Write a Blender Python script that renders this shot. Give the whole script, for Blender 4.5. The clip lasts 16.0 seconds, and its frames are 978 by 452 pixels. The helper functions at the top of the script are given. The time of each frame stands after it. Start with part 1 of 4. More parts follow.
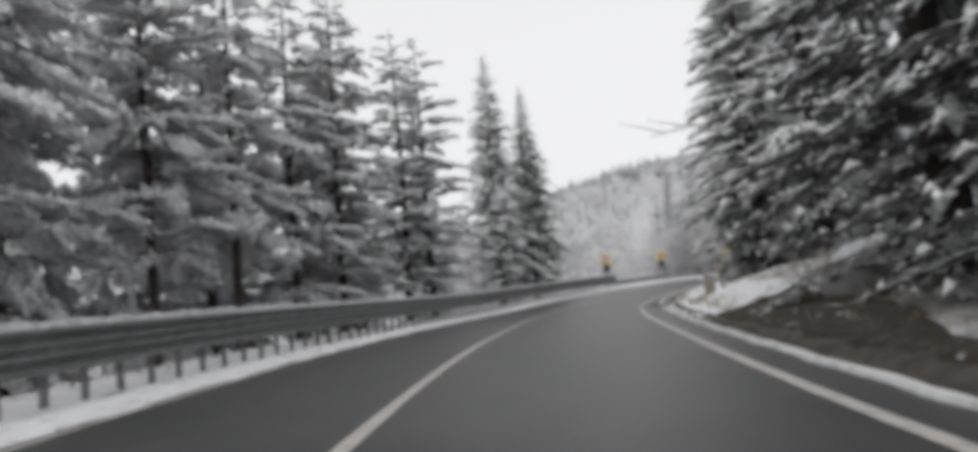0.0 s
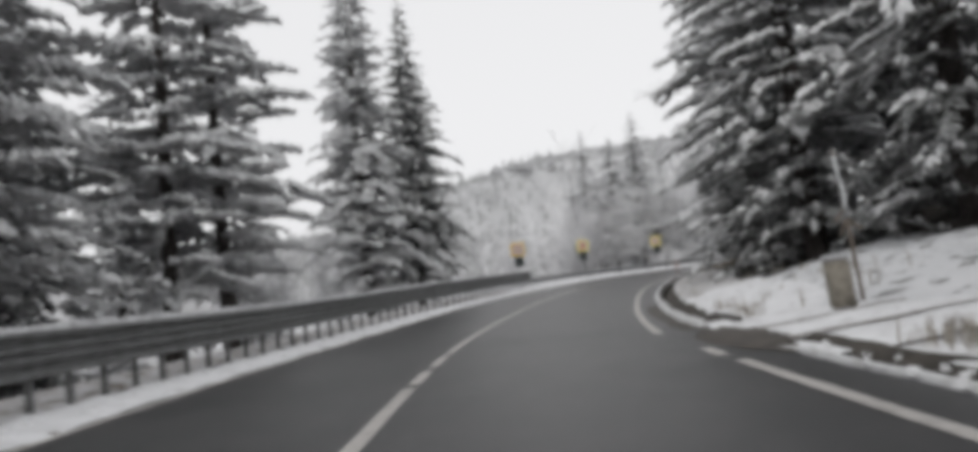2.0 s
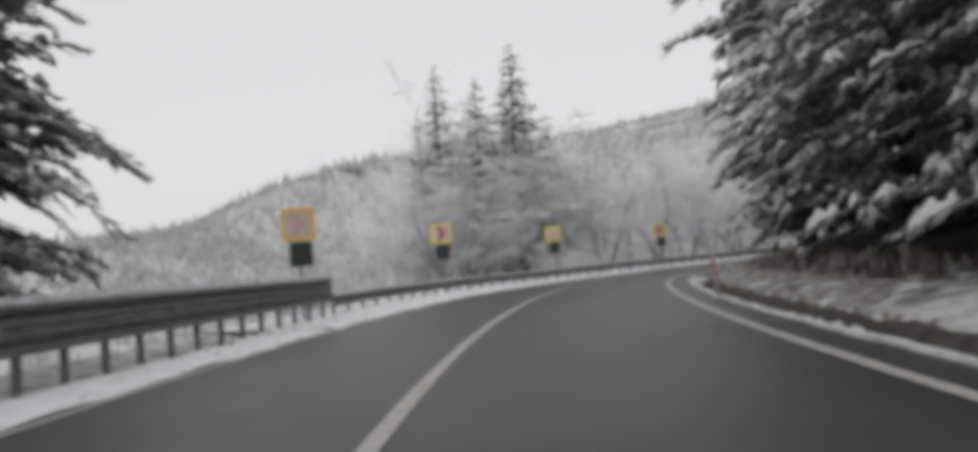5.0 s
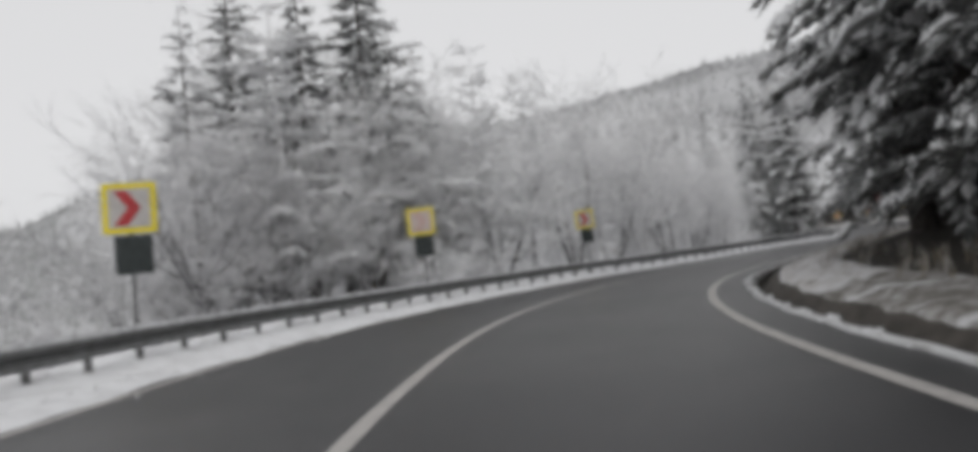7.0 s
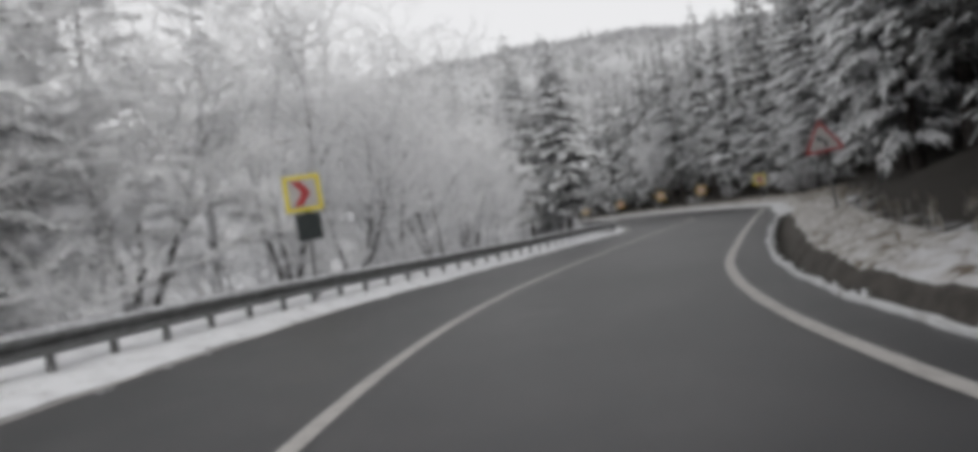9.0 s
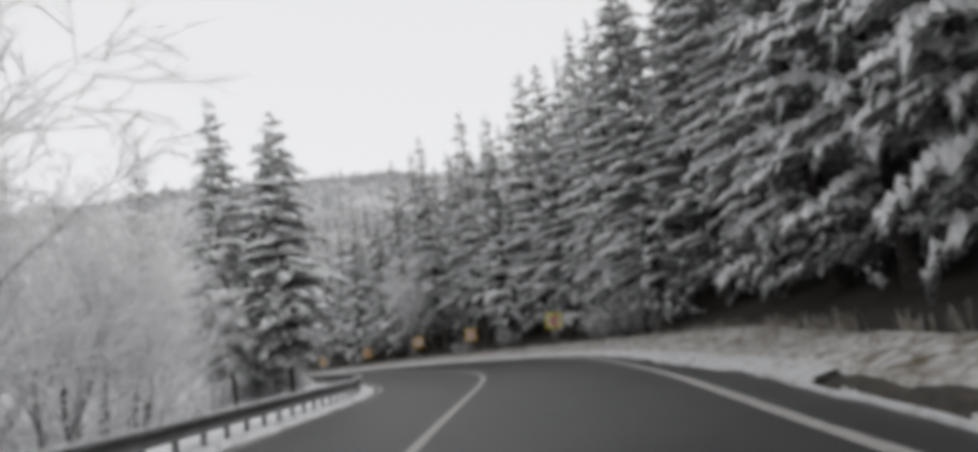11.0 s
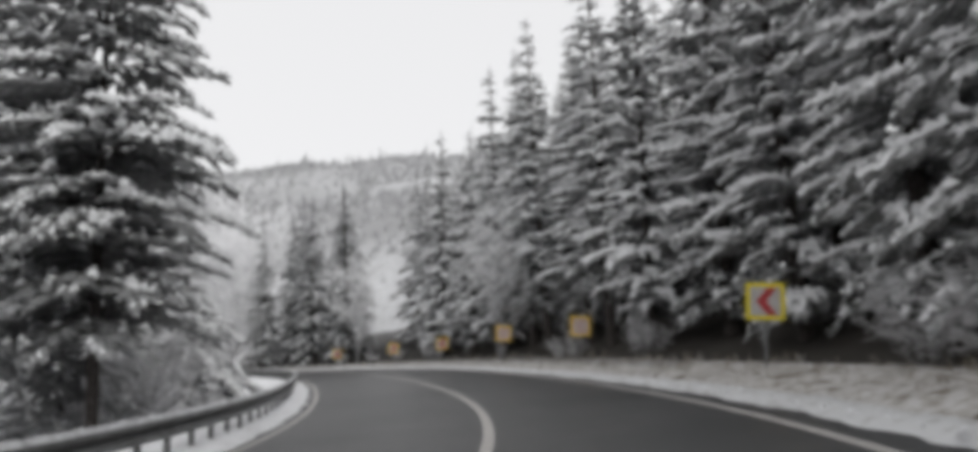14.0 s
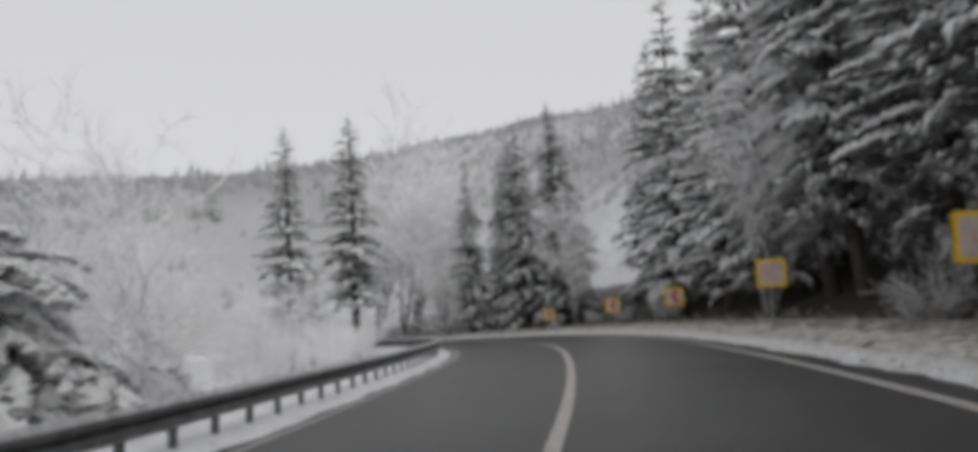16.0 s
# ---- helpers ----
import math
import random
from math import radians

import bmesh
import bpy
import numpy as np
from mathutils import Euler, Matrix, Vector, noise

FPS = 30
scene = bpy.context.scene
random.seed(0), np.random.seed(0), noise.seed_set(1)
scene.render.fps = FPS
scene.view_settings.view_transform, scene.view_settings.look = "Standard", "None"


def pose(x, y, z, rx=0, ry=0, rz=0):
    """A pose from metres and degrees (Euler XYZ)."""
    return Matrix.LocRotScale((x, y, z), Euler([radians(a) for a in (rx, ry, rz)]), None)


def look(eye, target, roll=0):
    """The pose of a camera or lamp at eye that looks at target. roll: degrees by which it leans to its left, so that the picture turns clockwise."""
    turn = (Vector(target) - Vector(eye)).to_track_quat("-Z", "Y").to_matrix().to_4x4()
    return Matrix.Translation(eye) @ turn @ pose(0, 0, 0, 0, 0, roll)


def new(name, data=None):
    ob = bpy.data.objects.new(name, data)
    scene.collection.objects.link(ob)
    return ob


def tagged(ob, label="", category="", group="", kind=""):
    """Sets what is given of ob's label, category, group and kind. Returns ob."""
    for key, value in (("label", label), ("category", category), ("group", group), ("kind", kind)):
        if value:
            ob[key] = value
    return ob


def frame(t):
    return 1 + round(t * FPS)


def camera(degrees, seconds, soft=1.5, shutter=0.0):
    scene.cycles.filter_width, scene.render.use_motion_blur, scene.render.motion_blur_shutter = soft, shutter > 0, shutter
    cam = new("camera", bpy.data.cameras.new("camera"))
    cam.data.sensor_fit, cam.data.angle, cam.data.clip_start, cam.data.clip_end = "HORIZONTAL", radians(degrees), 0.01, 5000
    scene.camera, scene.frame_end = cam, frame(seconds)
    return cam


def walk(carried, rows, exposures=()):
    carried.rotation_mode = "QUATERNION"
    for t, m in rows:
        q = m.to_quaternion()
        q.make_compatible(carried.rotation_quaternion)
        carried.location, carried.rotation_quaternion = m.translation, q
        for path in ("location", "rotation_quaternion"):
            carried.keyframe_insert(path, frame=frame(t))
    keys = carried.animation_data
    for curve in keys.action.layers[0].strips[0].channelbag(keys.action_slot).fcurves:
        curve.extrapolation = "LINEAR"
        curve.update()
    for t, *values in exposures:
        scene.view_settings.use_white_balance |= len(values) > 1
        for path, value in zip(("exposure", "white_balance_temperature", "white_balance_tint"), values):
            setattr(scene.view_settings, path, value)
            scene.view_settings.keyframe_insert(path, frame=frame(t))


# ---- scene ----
cam = camera(66.41, 16.0, soft=5.8, shutter=0.3)
# seconds, x, y, z, yaw, pitch, roll
ROWS = [
    (0.0, 1.54, -5.95, 1.0, 4.05, 5.22, 5.11),
    (0.5, 1.34, -1.85, 1.04, 2.19, 4.89, 4.83),
    (1.0, 1.28, 2.6, 1.08, 0.57, 4.75, 5.23),
    (1.5, 1.38, 7.02, 1.1, -0.7, 4.73, 5.67),
    (2.0, 1.59, 11.38, 1.1, -4.49, 4.43, 5.76),
    (2.5, 1.91, 15.66, 1.09, -7.5, 4.1, 5.5),
    (3.0, 2.3, 19.83, 1.08, -11.28, 3.74, 3.94),
    (3.5, 2.77, 23.98, 1.07, -13.58, 3.68, 3.85),
    (6.0, 8.94, 44.71, 1.42, -21.86, 4.26, 5.42),
    (6.5, 10.7, 48.56, 1.51, -24.96, 3.86, 5.65),
    (7.0, 12.57, 52.28, 1.59, -26.6, 3.61, 6.05),
    (7.5, 14.48, 55.74, 1.65, -32.6, 3.07, 6.75),
    (8.0, 16.53, 58.97, 1.72, -36.85, 2.4, 7.38),
    (8.5, 18.84, 62.12, 1.78, -41.04, 1.98, 7.61),
    (9.0, 21.48, 65.05, 1.84, -47.1, 1.34, 7.76),
    (9.5, 24.39, 67.68, 1.9, -53.7, 1.16, 7.8),
    (10.0, 27.74, 70.07, 1.97, -60.29, 4.58, 7.95),
    (12.5, 44.77, 77.3, 2.44, -67.95, 11.89, 7.69),
    (13.0, 48.25, 78.69, 2.52, -66.17, 11.57, 5.75),
    (13.5, 51.81, 80.16, 2.59, -61.32, 11.37, 3.89),
    (14.0, 55.5, 81.75, 2.65, -55.63, 10.57, 2.72),
    (14.5, 59.12, 83.52, 2.71, -48.71, 9.26, 2.07),
    (15.0, 62.59, 85.6, 2.79, -43.92, 8.77, 2.23),
    (15.5, 65.79, 87.84, 2.88, -40.12, 8.38, 3.19),
    (16.0, 68.73, 90.27, 2.97, -35.55, 8.46, 3.74)]
walk(cam, [(t, pose(x, y, z, 90 + p, r, w)) for t, x, y, z, w, p, r in ROWS], exposures=[(0.0, 0.26), (3.5, 0.14), (6.0, -0.02), (7.0, 0.0), (8.0, 0.18), (8.5, 0.24), (9.0, 0.2), (10.0, 0.2), (12.5, 0.24), (14.5, 0.26), (15.0, 0.2), (15.5, 0.05), (16.0, -0.14)])

# ---------------- light: overcast winter sky ----------------
SUN_EL, SUN_AZ = radians(38), radians(200)
world = bpy.data.worlds.new("sky")
scene.world = world
world.use_nodes = True
wn, wl = world.node_tree.nodes, world.node_tree.links
wn.clear()
sky = wn.new("ShaderNodeTexSky")
sky.sky_type, sky.sun_disc, sky.sun_elevation, sky.sun_rotation = "NISHITA", False, SUN_EL, SUN_AZ
sky.air_density, sky.dust_density = 1.0, 4.0
grey = wn.new("ShaderNodeHueSaturation")
grey.inputs["Saturation"].default_value, grey.inputs["Value"].default_value = 0.06, 0.08
cloud = wn.new("ShaderNodeMix")
cloud.data_type = "RGBA"
cloud.inputs["Factor"].default_value = 0.78
cloud.inputs["B"].default_value = (0.86, 0.86, 0.875, 1)
back = wn.new("ShaderNodeBackground")
back.inputs["Strength"].default_value = 0.98
wout = wn.new("ShaderNodeOutputWorld")
wl.new(sky.outputs[0], grey.inputs["Color"])
wl.new(grey.outputs[0], cloud.inputs["A"])
wl.new(cloud.outputs["Result"], back.inputs[0])
wl.new(back.outputs[0], wout.inputs[0])
sun = new("sun", bpy.data.lights.new("sun", "SUN"))
sun.data.energy, sun.data.angle, sun.data.color = 0.5, radians(40), (1.0, 0.985, 0.96)
sun.matrix_world = look((60 * math.sin(SUN_AZ), 60 * math.cos(SUN_AZ), 50), (0, 0, 0))

# ---------------- materials ----------------
MATS = {}


def material(name, colour, rough=0.8, spec=0.3, second=None, scale=3.0, lo=0.4, hi=0.6, detail=5.0, bump=0.0, bump_scale=40.0,
             metal=0.0, third=None, third_scale=0.4, third_lo=0.5, third_hi=0.65, attr=None, vary=0.0):
    """A node material: one colour, a second by fine noise, a third by coarse noise or by a painted cover-and-shade
    mask, and relief.
    """
    m = bpy.data.materials.new(name)
    m.use_nodes = True
    n, l = m.node_tree.nodes, m.node_tree.links
    b = n["Principled BSDF"]
    b.inputs["Roughness"].default_value, b.inputs["Metallic"].default_value = rough, metal
    b.inputs["Specular IOR Level"].default_value = spec
    co = n.new("ShaderNodeTexCoord")

    def fac(s, a, z, d=detail):
        t = n.new("ShaderNodeTexNoise")
        t.inputs["Scale"].default_value, t.inputs["Detail"].default_value = s, d
        l.new(co.outputs["Object"], t.inputs["Vector"])
        r = n.new("ShaderNodeMapRange")
        r.inputs["From Min"].default_value, r.inputs["From Max"].default_value = a, z
        l.new(t.outputs["Fac"], r.inputs["Value"])
        return r.outputs[0]

    def mix(f, a, z):
        x = n.new("ShaderNodeMix")
        x.data_type = "RGBA"
        for sock, v in (("A", a), ("B", z)):
            if isinstance(v, tuple):
                x.inputs[sock].default_value = (*v, 1)
            else:
                l.new(v, x.inputs[sock])
        l.new(f, x.inputs["Factor"])
        return x.outputs["Result"]
    c = colour
    if second:
        c = mix(fac(scale, lo, hi), c, second)
    if third:
        f = fac(third_scale, third_lo, third_hi)
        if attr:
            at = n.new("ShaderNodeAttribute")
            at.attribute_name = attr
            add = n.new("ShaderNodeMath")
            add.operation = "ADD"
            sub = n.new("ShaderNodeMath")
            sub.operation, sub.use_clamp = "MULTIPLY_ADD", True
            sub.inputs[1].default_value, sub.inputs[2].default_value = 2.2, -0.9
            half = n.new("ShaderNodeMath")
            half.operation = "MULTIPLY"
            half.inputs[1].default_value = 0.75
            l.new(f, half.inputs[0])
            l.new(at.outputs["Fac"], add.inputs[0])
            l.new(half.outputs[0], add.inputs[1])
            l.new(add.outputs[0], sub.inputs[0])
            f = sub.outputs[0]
        c = mix(f, c, third)
    if vary:
        oi = n.new("ShaderNodeObjectInfo")
        hs = n.new("ShaderNodeHueSaturation")
        r = n.new("ShaderNodeMapRange")
        r.inputs["To Min"].default_value, r.inputs["To Max"].default_value = 1 - vary, 1 + vary
        l.new(oi.outputs["Random"], r.inputs["Value"])
        l.new(r.outputs[0], hs.inputs["Value"])
        if isinstance(c, tuple):
            hs.inputs["Color"].default_value = (*c, 1)
        else:
            l.new(c, hs.inputs["Color"])
        c = hs.outputs[0]
    if isinstance(c, tuple):
        b.inputs["Base Color"].default_value = (*c, 1)
    else:
        l.new(c, b.inputs["Base Color"])
    if bump:
        t = n.new("ShaderNodeTexNoise")
        t.inputs["Scale"].default_value, t.inputs["Detail"].default_value = bump_scale, 6
        l.new(co.outputs["Object"], t.inputs["Vector"])
        bp = n.new("ShaderNodeBump")
        bp.inputs["Strength"].default_value, bp.inputs["Distance"].default_value = bump, 0.03
        l.new(t.outputs["Fac"], bp.inputs["Height"])
        l.new(bp.outputs[0], b.inputs["Normal"])
    MATS[name] = m
    return m


# Third colour: dark needle litter with spruce shade painted into it, by mask bare.
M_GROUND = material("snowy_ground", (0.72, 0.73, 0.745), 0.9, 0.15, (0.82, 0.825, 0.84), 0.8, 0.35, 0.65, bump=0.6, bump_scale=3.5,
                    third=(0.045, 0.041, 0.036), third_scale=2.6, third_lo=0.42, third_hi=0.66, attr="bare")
gn, gl = M_GROUND.node_tree.nodes, M_GROUND.node_tree.links
gb = gn["Principled BSDF"].inputs["Base Color"]
scrub, scrub_mix = gn.new("ShaderNodeAttribute"), gn.new("ShaderNodeMix")
scrub.attribute_name, scrub_mix.data_type = "scrub", "RGBA"
scrub_mix.inputs["B"].default_value = (0.36, 0.36, 0.365, 1)
gl.new(gb.links[0].from_socket, scrub_mix.inputs["A"])
gl.new(scrub.outputs["Fac"], scrub_mix.inputs["Factor"])
gl.new(scrub_mix.outputs["Result"], gb)
M_VERGE = material("verge_snow", (0.83, 0.835, 0.85), 0.9, 0.15, (0.68, 0.68, 0.69), 2.5, 0.45, 0.7, bump=0.7, bump_scale=6,
                   third=(0.16, 0.14, 0.12), third_scale=5, third_lo=0.66, third_hi=0.74)
M_ASPHALT = material("wet_asphalt", (0.047, 0.047, 0.049), 0.40, 0.38, (0.066, 0.064, 0.066), 1.4, 0.35, 0.7, bump=0.25, bump_scale=160,
                     third=(0.030, 0.030, 0.032), third_scale=0.23, third_lo=0.5, third_hi=0.7)
M_MUD = material("muddy_track", (0.062, 0.055, 0.048), 0.6, 0.3, (0.10, 0.088, 0.075), 3, 0.4, 0.6, bump=0.6, bump_scale=14)
M_RUT = material("rut_snow", (0.24, 0.225, 0.21), 0.85, 0.2, (0.42, 0.41, 0.40), 6, 0.4, 0.65, bump=0.5, bump_scale=18)
M_PAINT = material("road_paint", (0.50, 0.48, 0.46), 0.6, 0.3, (0.36, 0.345, 0.33), 6, 0.5, 0.7, bump=0.15, bump_scale=120)
M_BANK = material("grassy_bank", (0.61, 0.605, 0.60), 0.9, 0.12, (0.34, 0.315, 0.28), 7, 0.42, 0.60, bump=0.9, bump_scale=9,
                  third=(0.15, 0.125, 0.09), third_scale=2.4, third_lo=0.52, third_hi=0.68)
# Dark turf; the shade of overhanging spruces is mixed into its colour.
M_SHADED_TURF = material("shaded_turf", (0.042, 0.038, 0.030), 0.9, 0.12, (0.080, 0.074, 0.063), 6, 0.45, 0.65, bump=0.9, bump_scale=9,
                  third=(0.55, 0.55, 0.56), third_scale=2.2, third_lo=0.64, third_hi=0.72)
M_DUSTED = material("dusted_turf", (0.17, 0.16, 0.145), 0.9, 0.12, (0.40, 0.39, 0.38), 5, 0.42, 0.62, bump=0.9, bump_scale=9,
                    third=(0.62, 0.62, 0.63), third_scale=2.0, third_lo=0.55, third_hi=0.66)
M_THINSNOW = material("thin_snow", (0.66, 0.66, 0.67), 0.9, 0.12, (0.44, 0.42, 0.40), 4, 0.42, 0.66, bump=0.8, bump_scale=8,
                      third=(0.16, 0.13, 0.10), third_scale=3, third_lo=0.56, third_hi=0.66)
M_CONCRETE = material("gutter_concrete", (0.085, 0.076, 0.066), 0.8, 0.25, (0.050, 0.045, 0.039), 4, 0.4, 0.6, bump=0.5, bump_scale=25)
M_KERBSNOW = material("kerb_snow", (0.64, 0.645, 0.65), 0.9, 0.15, (0.40, 0.39, 0.38), 5, 0.5, 0.75, bump=0.5, bump_scale=12)
M_STEEL = material("galvanised_steel", (0.23, 0.235, 0.235), 0.5, 0.4, (0.17, 0.17, 0.17), 5, 0.4, 0.6, metal=0.35, bump=0.1, bump_scale=30)
M_POST = material("rail_post_steel", (0.20, 0.20, 0.20), 0.6, 0.3, (0.14, 0.14, 0.14), 6, 0.4, 0.6, metal=0.25)
M_RAILSNOW = material("rail_snow", (0.66, 0.67, 0.68), 0.9, 0.15, (0.42, 0.42, 0.43), 6, 0.42, 0.66, bump=0.4, bump_scale=20)
M_NEEDLE = material("spruce_needles", (0.15, 0.156, 0.152), 0.9, 0.10, (0.52, 0.525, 0.525), 10, 0.40, 0.62, vary=0.22)
M_NEEDLE_FROST = material("frosted_needles", (0.44, 0.442, 0.445), 0.9, 0.10, (0.74, 0.74, 0.75), 9, 0.4, 0.62, vary=0.15)
M_NEEDLE_PALE = material("pale_needles", (0.54, 0.542, 0.545), 0.9, 0.10, (0.80, 0.80, 0.81), 9, 0.4, 0.62, vary=0.12)
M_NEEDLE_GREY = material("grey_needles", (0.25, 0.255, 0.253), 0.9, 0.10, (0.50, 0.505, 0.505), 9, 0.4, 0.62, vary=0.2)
M_SNOWBOUGH = material("bough_snow", (0.89, 0.893, 0.90), 0.9, 0.15, (0.58, 0.585, 0.59), 9, 0.48, 0.74, detail=3.0, vary=0.05)
M_SNOWDUST = material("bough_snow_dust", (0.87, 0.875, 0.885), 0.9, 0.15, (0.38, 0.39, 0.39), 10, 0.44, 0.66, detail=3.0, vary=0.06)
M_NEEDLE_RIME = material("rimed_sprays", (0.80, 0.80, 0.81), 0.9, 0.10, (0.91, 0.91, 0.915), 8, 0.38, 0.6, vary=0.1)
M_BARK = material("spruce_bark", (0.055, 0.048, 0.044), 0.9, 0.15, (0.10, 0.09, 0.085), 9, 0.4, 0.6, bump=0.8, bump_scale=25)
M_FROSTTWIG = material("rimed_twigs", (0.84, 0.838, 0.845), 0.9, 0.10, (0.91, 0.91, 0.915), 2.5, 0.4, 0.6, vary=0.15)
M_FROSTLIMB = material("rimed_limbs", (0.22, 0.215, 0.215), 0.9, 0.10, (0.76, 0.76, 0.77), 4, 0.34, 0.52)
M_GREYTWIG = material("grey_rimed_twigs", (0.60, 0.595, 0.60), 0.9, 0.10, (0.74, 0.74, 0.75), 2.5, 0.4, 0.6, vary=0.2)
M_GREYLIMB = material("grey_rimed_limbs", (0.10, 0.095, 0.095), 0.9, 0.10, (0.46, 0.46, 0.47), 4, 0.42, 0.6)
M_GRASS = material("dead_grass", (0.24, 0.20, 0.14), 0.9, 0.1, (0.50, 0.48, 0.45), 4, 0.4, 0.6)
M_YELLOW = material("sign_yellow", (0.90, 0.74, 0.03), 0.45, 0.4, (0.82, 0.68, 0.03), 9, 0.45, 0.6)
M_ORANGE = material("sign_amber", (0.90, 0.57, 0.04), 0.45, 0.4, (0.82, 0.53, 0.04), 9, 0.45, 0.6)
M_FIELD = material("sign_white", (0.56, 0.54, 0.52), 0.45, 0.4, (0.50, 0.47, 0.45), 7, 0.45, 0.6)
M_PINK = material("sign_faded_field", (0.62, 0.53, 0.50), 0.5, 0.4, (0.55, 0.45, 0.42), 7, 0.45, 0.6)
M_RED = material("sign_red", (0.50, 0.045, 0.05), 0.45, 0.4, (0.42, 0.04, 0.045), 7, 0.45, 0.6)
M_FADED = material("sign_faded_chevron", (0.60, 0.42, 0.38), 0.5, 0.4, (0.56, 0.40, 0.36), 7, 0.45, 0.6)
M_DARKBOX = material("dark_panel", (0.028, 0.036, 0.036), 0.5, 0.35, (0.04, 0.048, 0.048), 6, 0.4, 0.6)
M_POLE = material("sign_pole", (0.22, 0.22, 0.22), 0.55, 0.35, (0.16, 0.16, 0.16), 8, 0.4, 0.6, metal=0.3)
M_BLACK = material("sign_black", (0.03, 0.03, 0.03), 0.5, 0.3)
M_STONE = material("marker_stone", (0.34, 0.31, 0.26), 0.85, 0.2, (0.24, 0.22, 0.19), 8, 0.4, 0.6, bump=0.4, bump_scale=30)
M_WOOD = material("weathered_wood", (0.16, 0.13, 0.11), 0.85, 0.2, (0.24, 0.21, 0.18), 10, 0.4, 0.6, bump=0.4, bump_scale=40)
M_ORANGEPOST = material("delineator_orange", (0.60, 0.24, 0.16), 0.5, 0.3, (0.56, 0.30, 0.24), 8, 0.4, 0.6)
# Frosted woods; distance haze is put into this grey.
M_HILLWOOD = material("hill_woods", (0.30, 0.30, 0.305), 0.95, 0.05, (0.42, 0.42, 0.43), 0.3, 0.4, 0.6)


# ---------------- the road's line: curvature and grade along it ----------------
CURVE = np.array([-.0105, -.0081, -.0064, -.0046, -.0052, -.0115, -.0130, -.0091, -.0103, -.0092, -.0071, -.0171, -.0253, -.0252, -.0289, -.0220,
                  -.0058, .0003, .0030, .0105, .0197, .0222, .0164, .0080, .0048, .0058, .0103, .0165, .0206, .0215, .0201, .0172, .0137, .0098, .0058])
GRADE = np.array([.0086, .0122, -.0017, -.0042, .0241, .0192, .0183, .0099, .0221, .0298, .0110, .0204, .0256, .0203, .0162, .0116, .0086, .0068, .0059])
LS = np.arange(-30, 230.5, 0.5)
_k = np.interp(LS, np.arange(len(CURVE)) * 6.0 - 6, CURVE)
_g = np.interp(LS, np.arange(len(GRADE)) * 12.0 - 12, GRADE)


def summed(a):
    a = np.concatenate([[0], np.cumsum((a[1:] + a[:-1]) / 2 * 0.5)])
    return a - a[60]


LH = summed(_k)
LX, LY, LZ = summed(-np.sin(LH)), summed(np.cos(LH)), summed(_g)


def on_road(s, off, up=0.0):
    """The place at s metres along the centre line, off metres to its right, up metres above the road (which is banked in the left-hand bend)."""
    h = np.interp(s, LS, LH)
    up = up + max(-9, min(9, off)) * float(np.interp(s, [84, 98], [0.0, 0.04]))
    return Vector((np.interp(s, LS, LX) + off * math.cos(h), np.interp(s, LS, LY) + off * math.sin(h), np.interp(s, LS, LZ) + up))


def heading(s):
    return float(np.interp(s, LS, LH))


def road_coords(x, y):
    """s, off and the road's height next to each place (arrays)."""
    x, y = np.asarray(x, float).ravel(), np.asarray(y, float).ravel()
    s, off = np.empty_like(x), np.empty_like(x)
    for a in range(0, len(x), 4000):
        d = (x[a:a + 4000, None] - LX) ** 2 + (y[a:a + 4000, None] - LY) ** 2
        i = d.argmin(1)
        dx, dy = x[a:a + 4000] - LX[i], y[a:a + 4000] - LY[i]
        s[a:a + 4000] = LS[i] + np.clip(-dx * np.sin(LH[i]) + dy * np.cos(LH[i]), -.3, .3)
        off[a:a + 4000] = np.sign(dx * np.cos(LH[i]) + dy * np.sin(LH[i])) * np.sqrt(d[np.arange(len(i)), i])
    return s, off, np.interp(s, LS, LZ) + np.clip(off, -9, 9) * np.interp(s, [84, 98], [0.0, 0.04])


def ridge(az):
    """Height of the far ridge above the road by bearing in degrees."""
    return np.interp(az, [-180, -90, -40, -20, -13, -7, 0, 8, 20, 30, 40, 50, 58, 66, 80, 120, 180],
                     [60, 24, 22, 29, 36, 51, 57, 61, 66, 73, 80, 87, 87, 81, 74, 70, 60])


def wobble(x, y, size, seed=0.0):
    a, b = x / size, y / size
    return (np.sin(a * 1.7 + b * 0.9 + seed) + np.sin(b * 2.1 - a * 0.6 + 1.3 + seed * 2) + 0.6 * np.sin(a * 3.7 + b * 2.9 + seed * 3)
            + 0.5 * np.sin(b * 4.9 - a * 4.1 + seed)) / 3.1


def steep(s):
    """Where the snowy bank on either side of the side track climbs faster."""
    return np.interp(s, [9.5, 12, 17, 19.3, 22.0, 24, 31, 36], [0, 1, 1, 0, 0, 0.5, 0.5, 0])


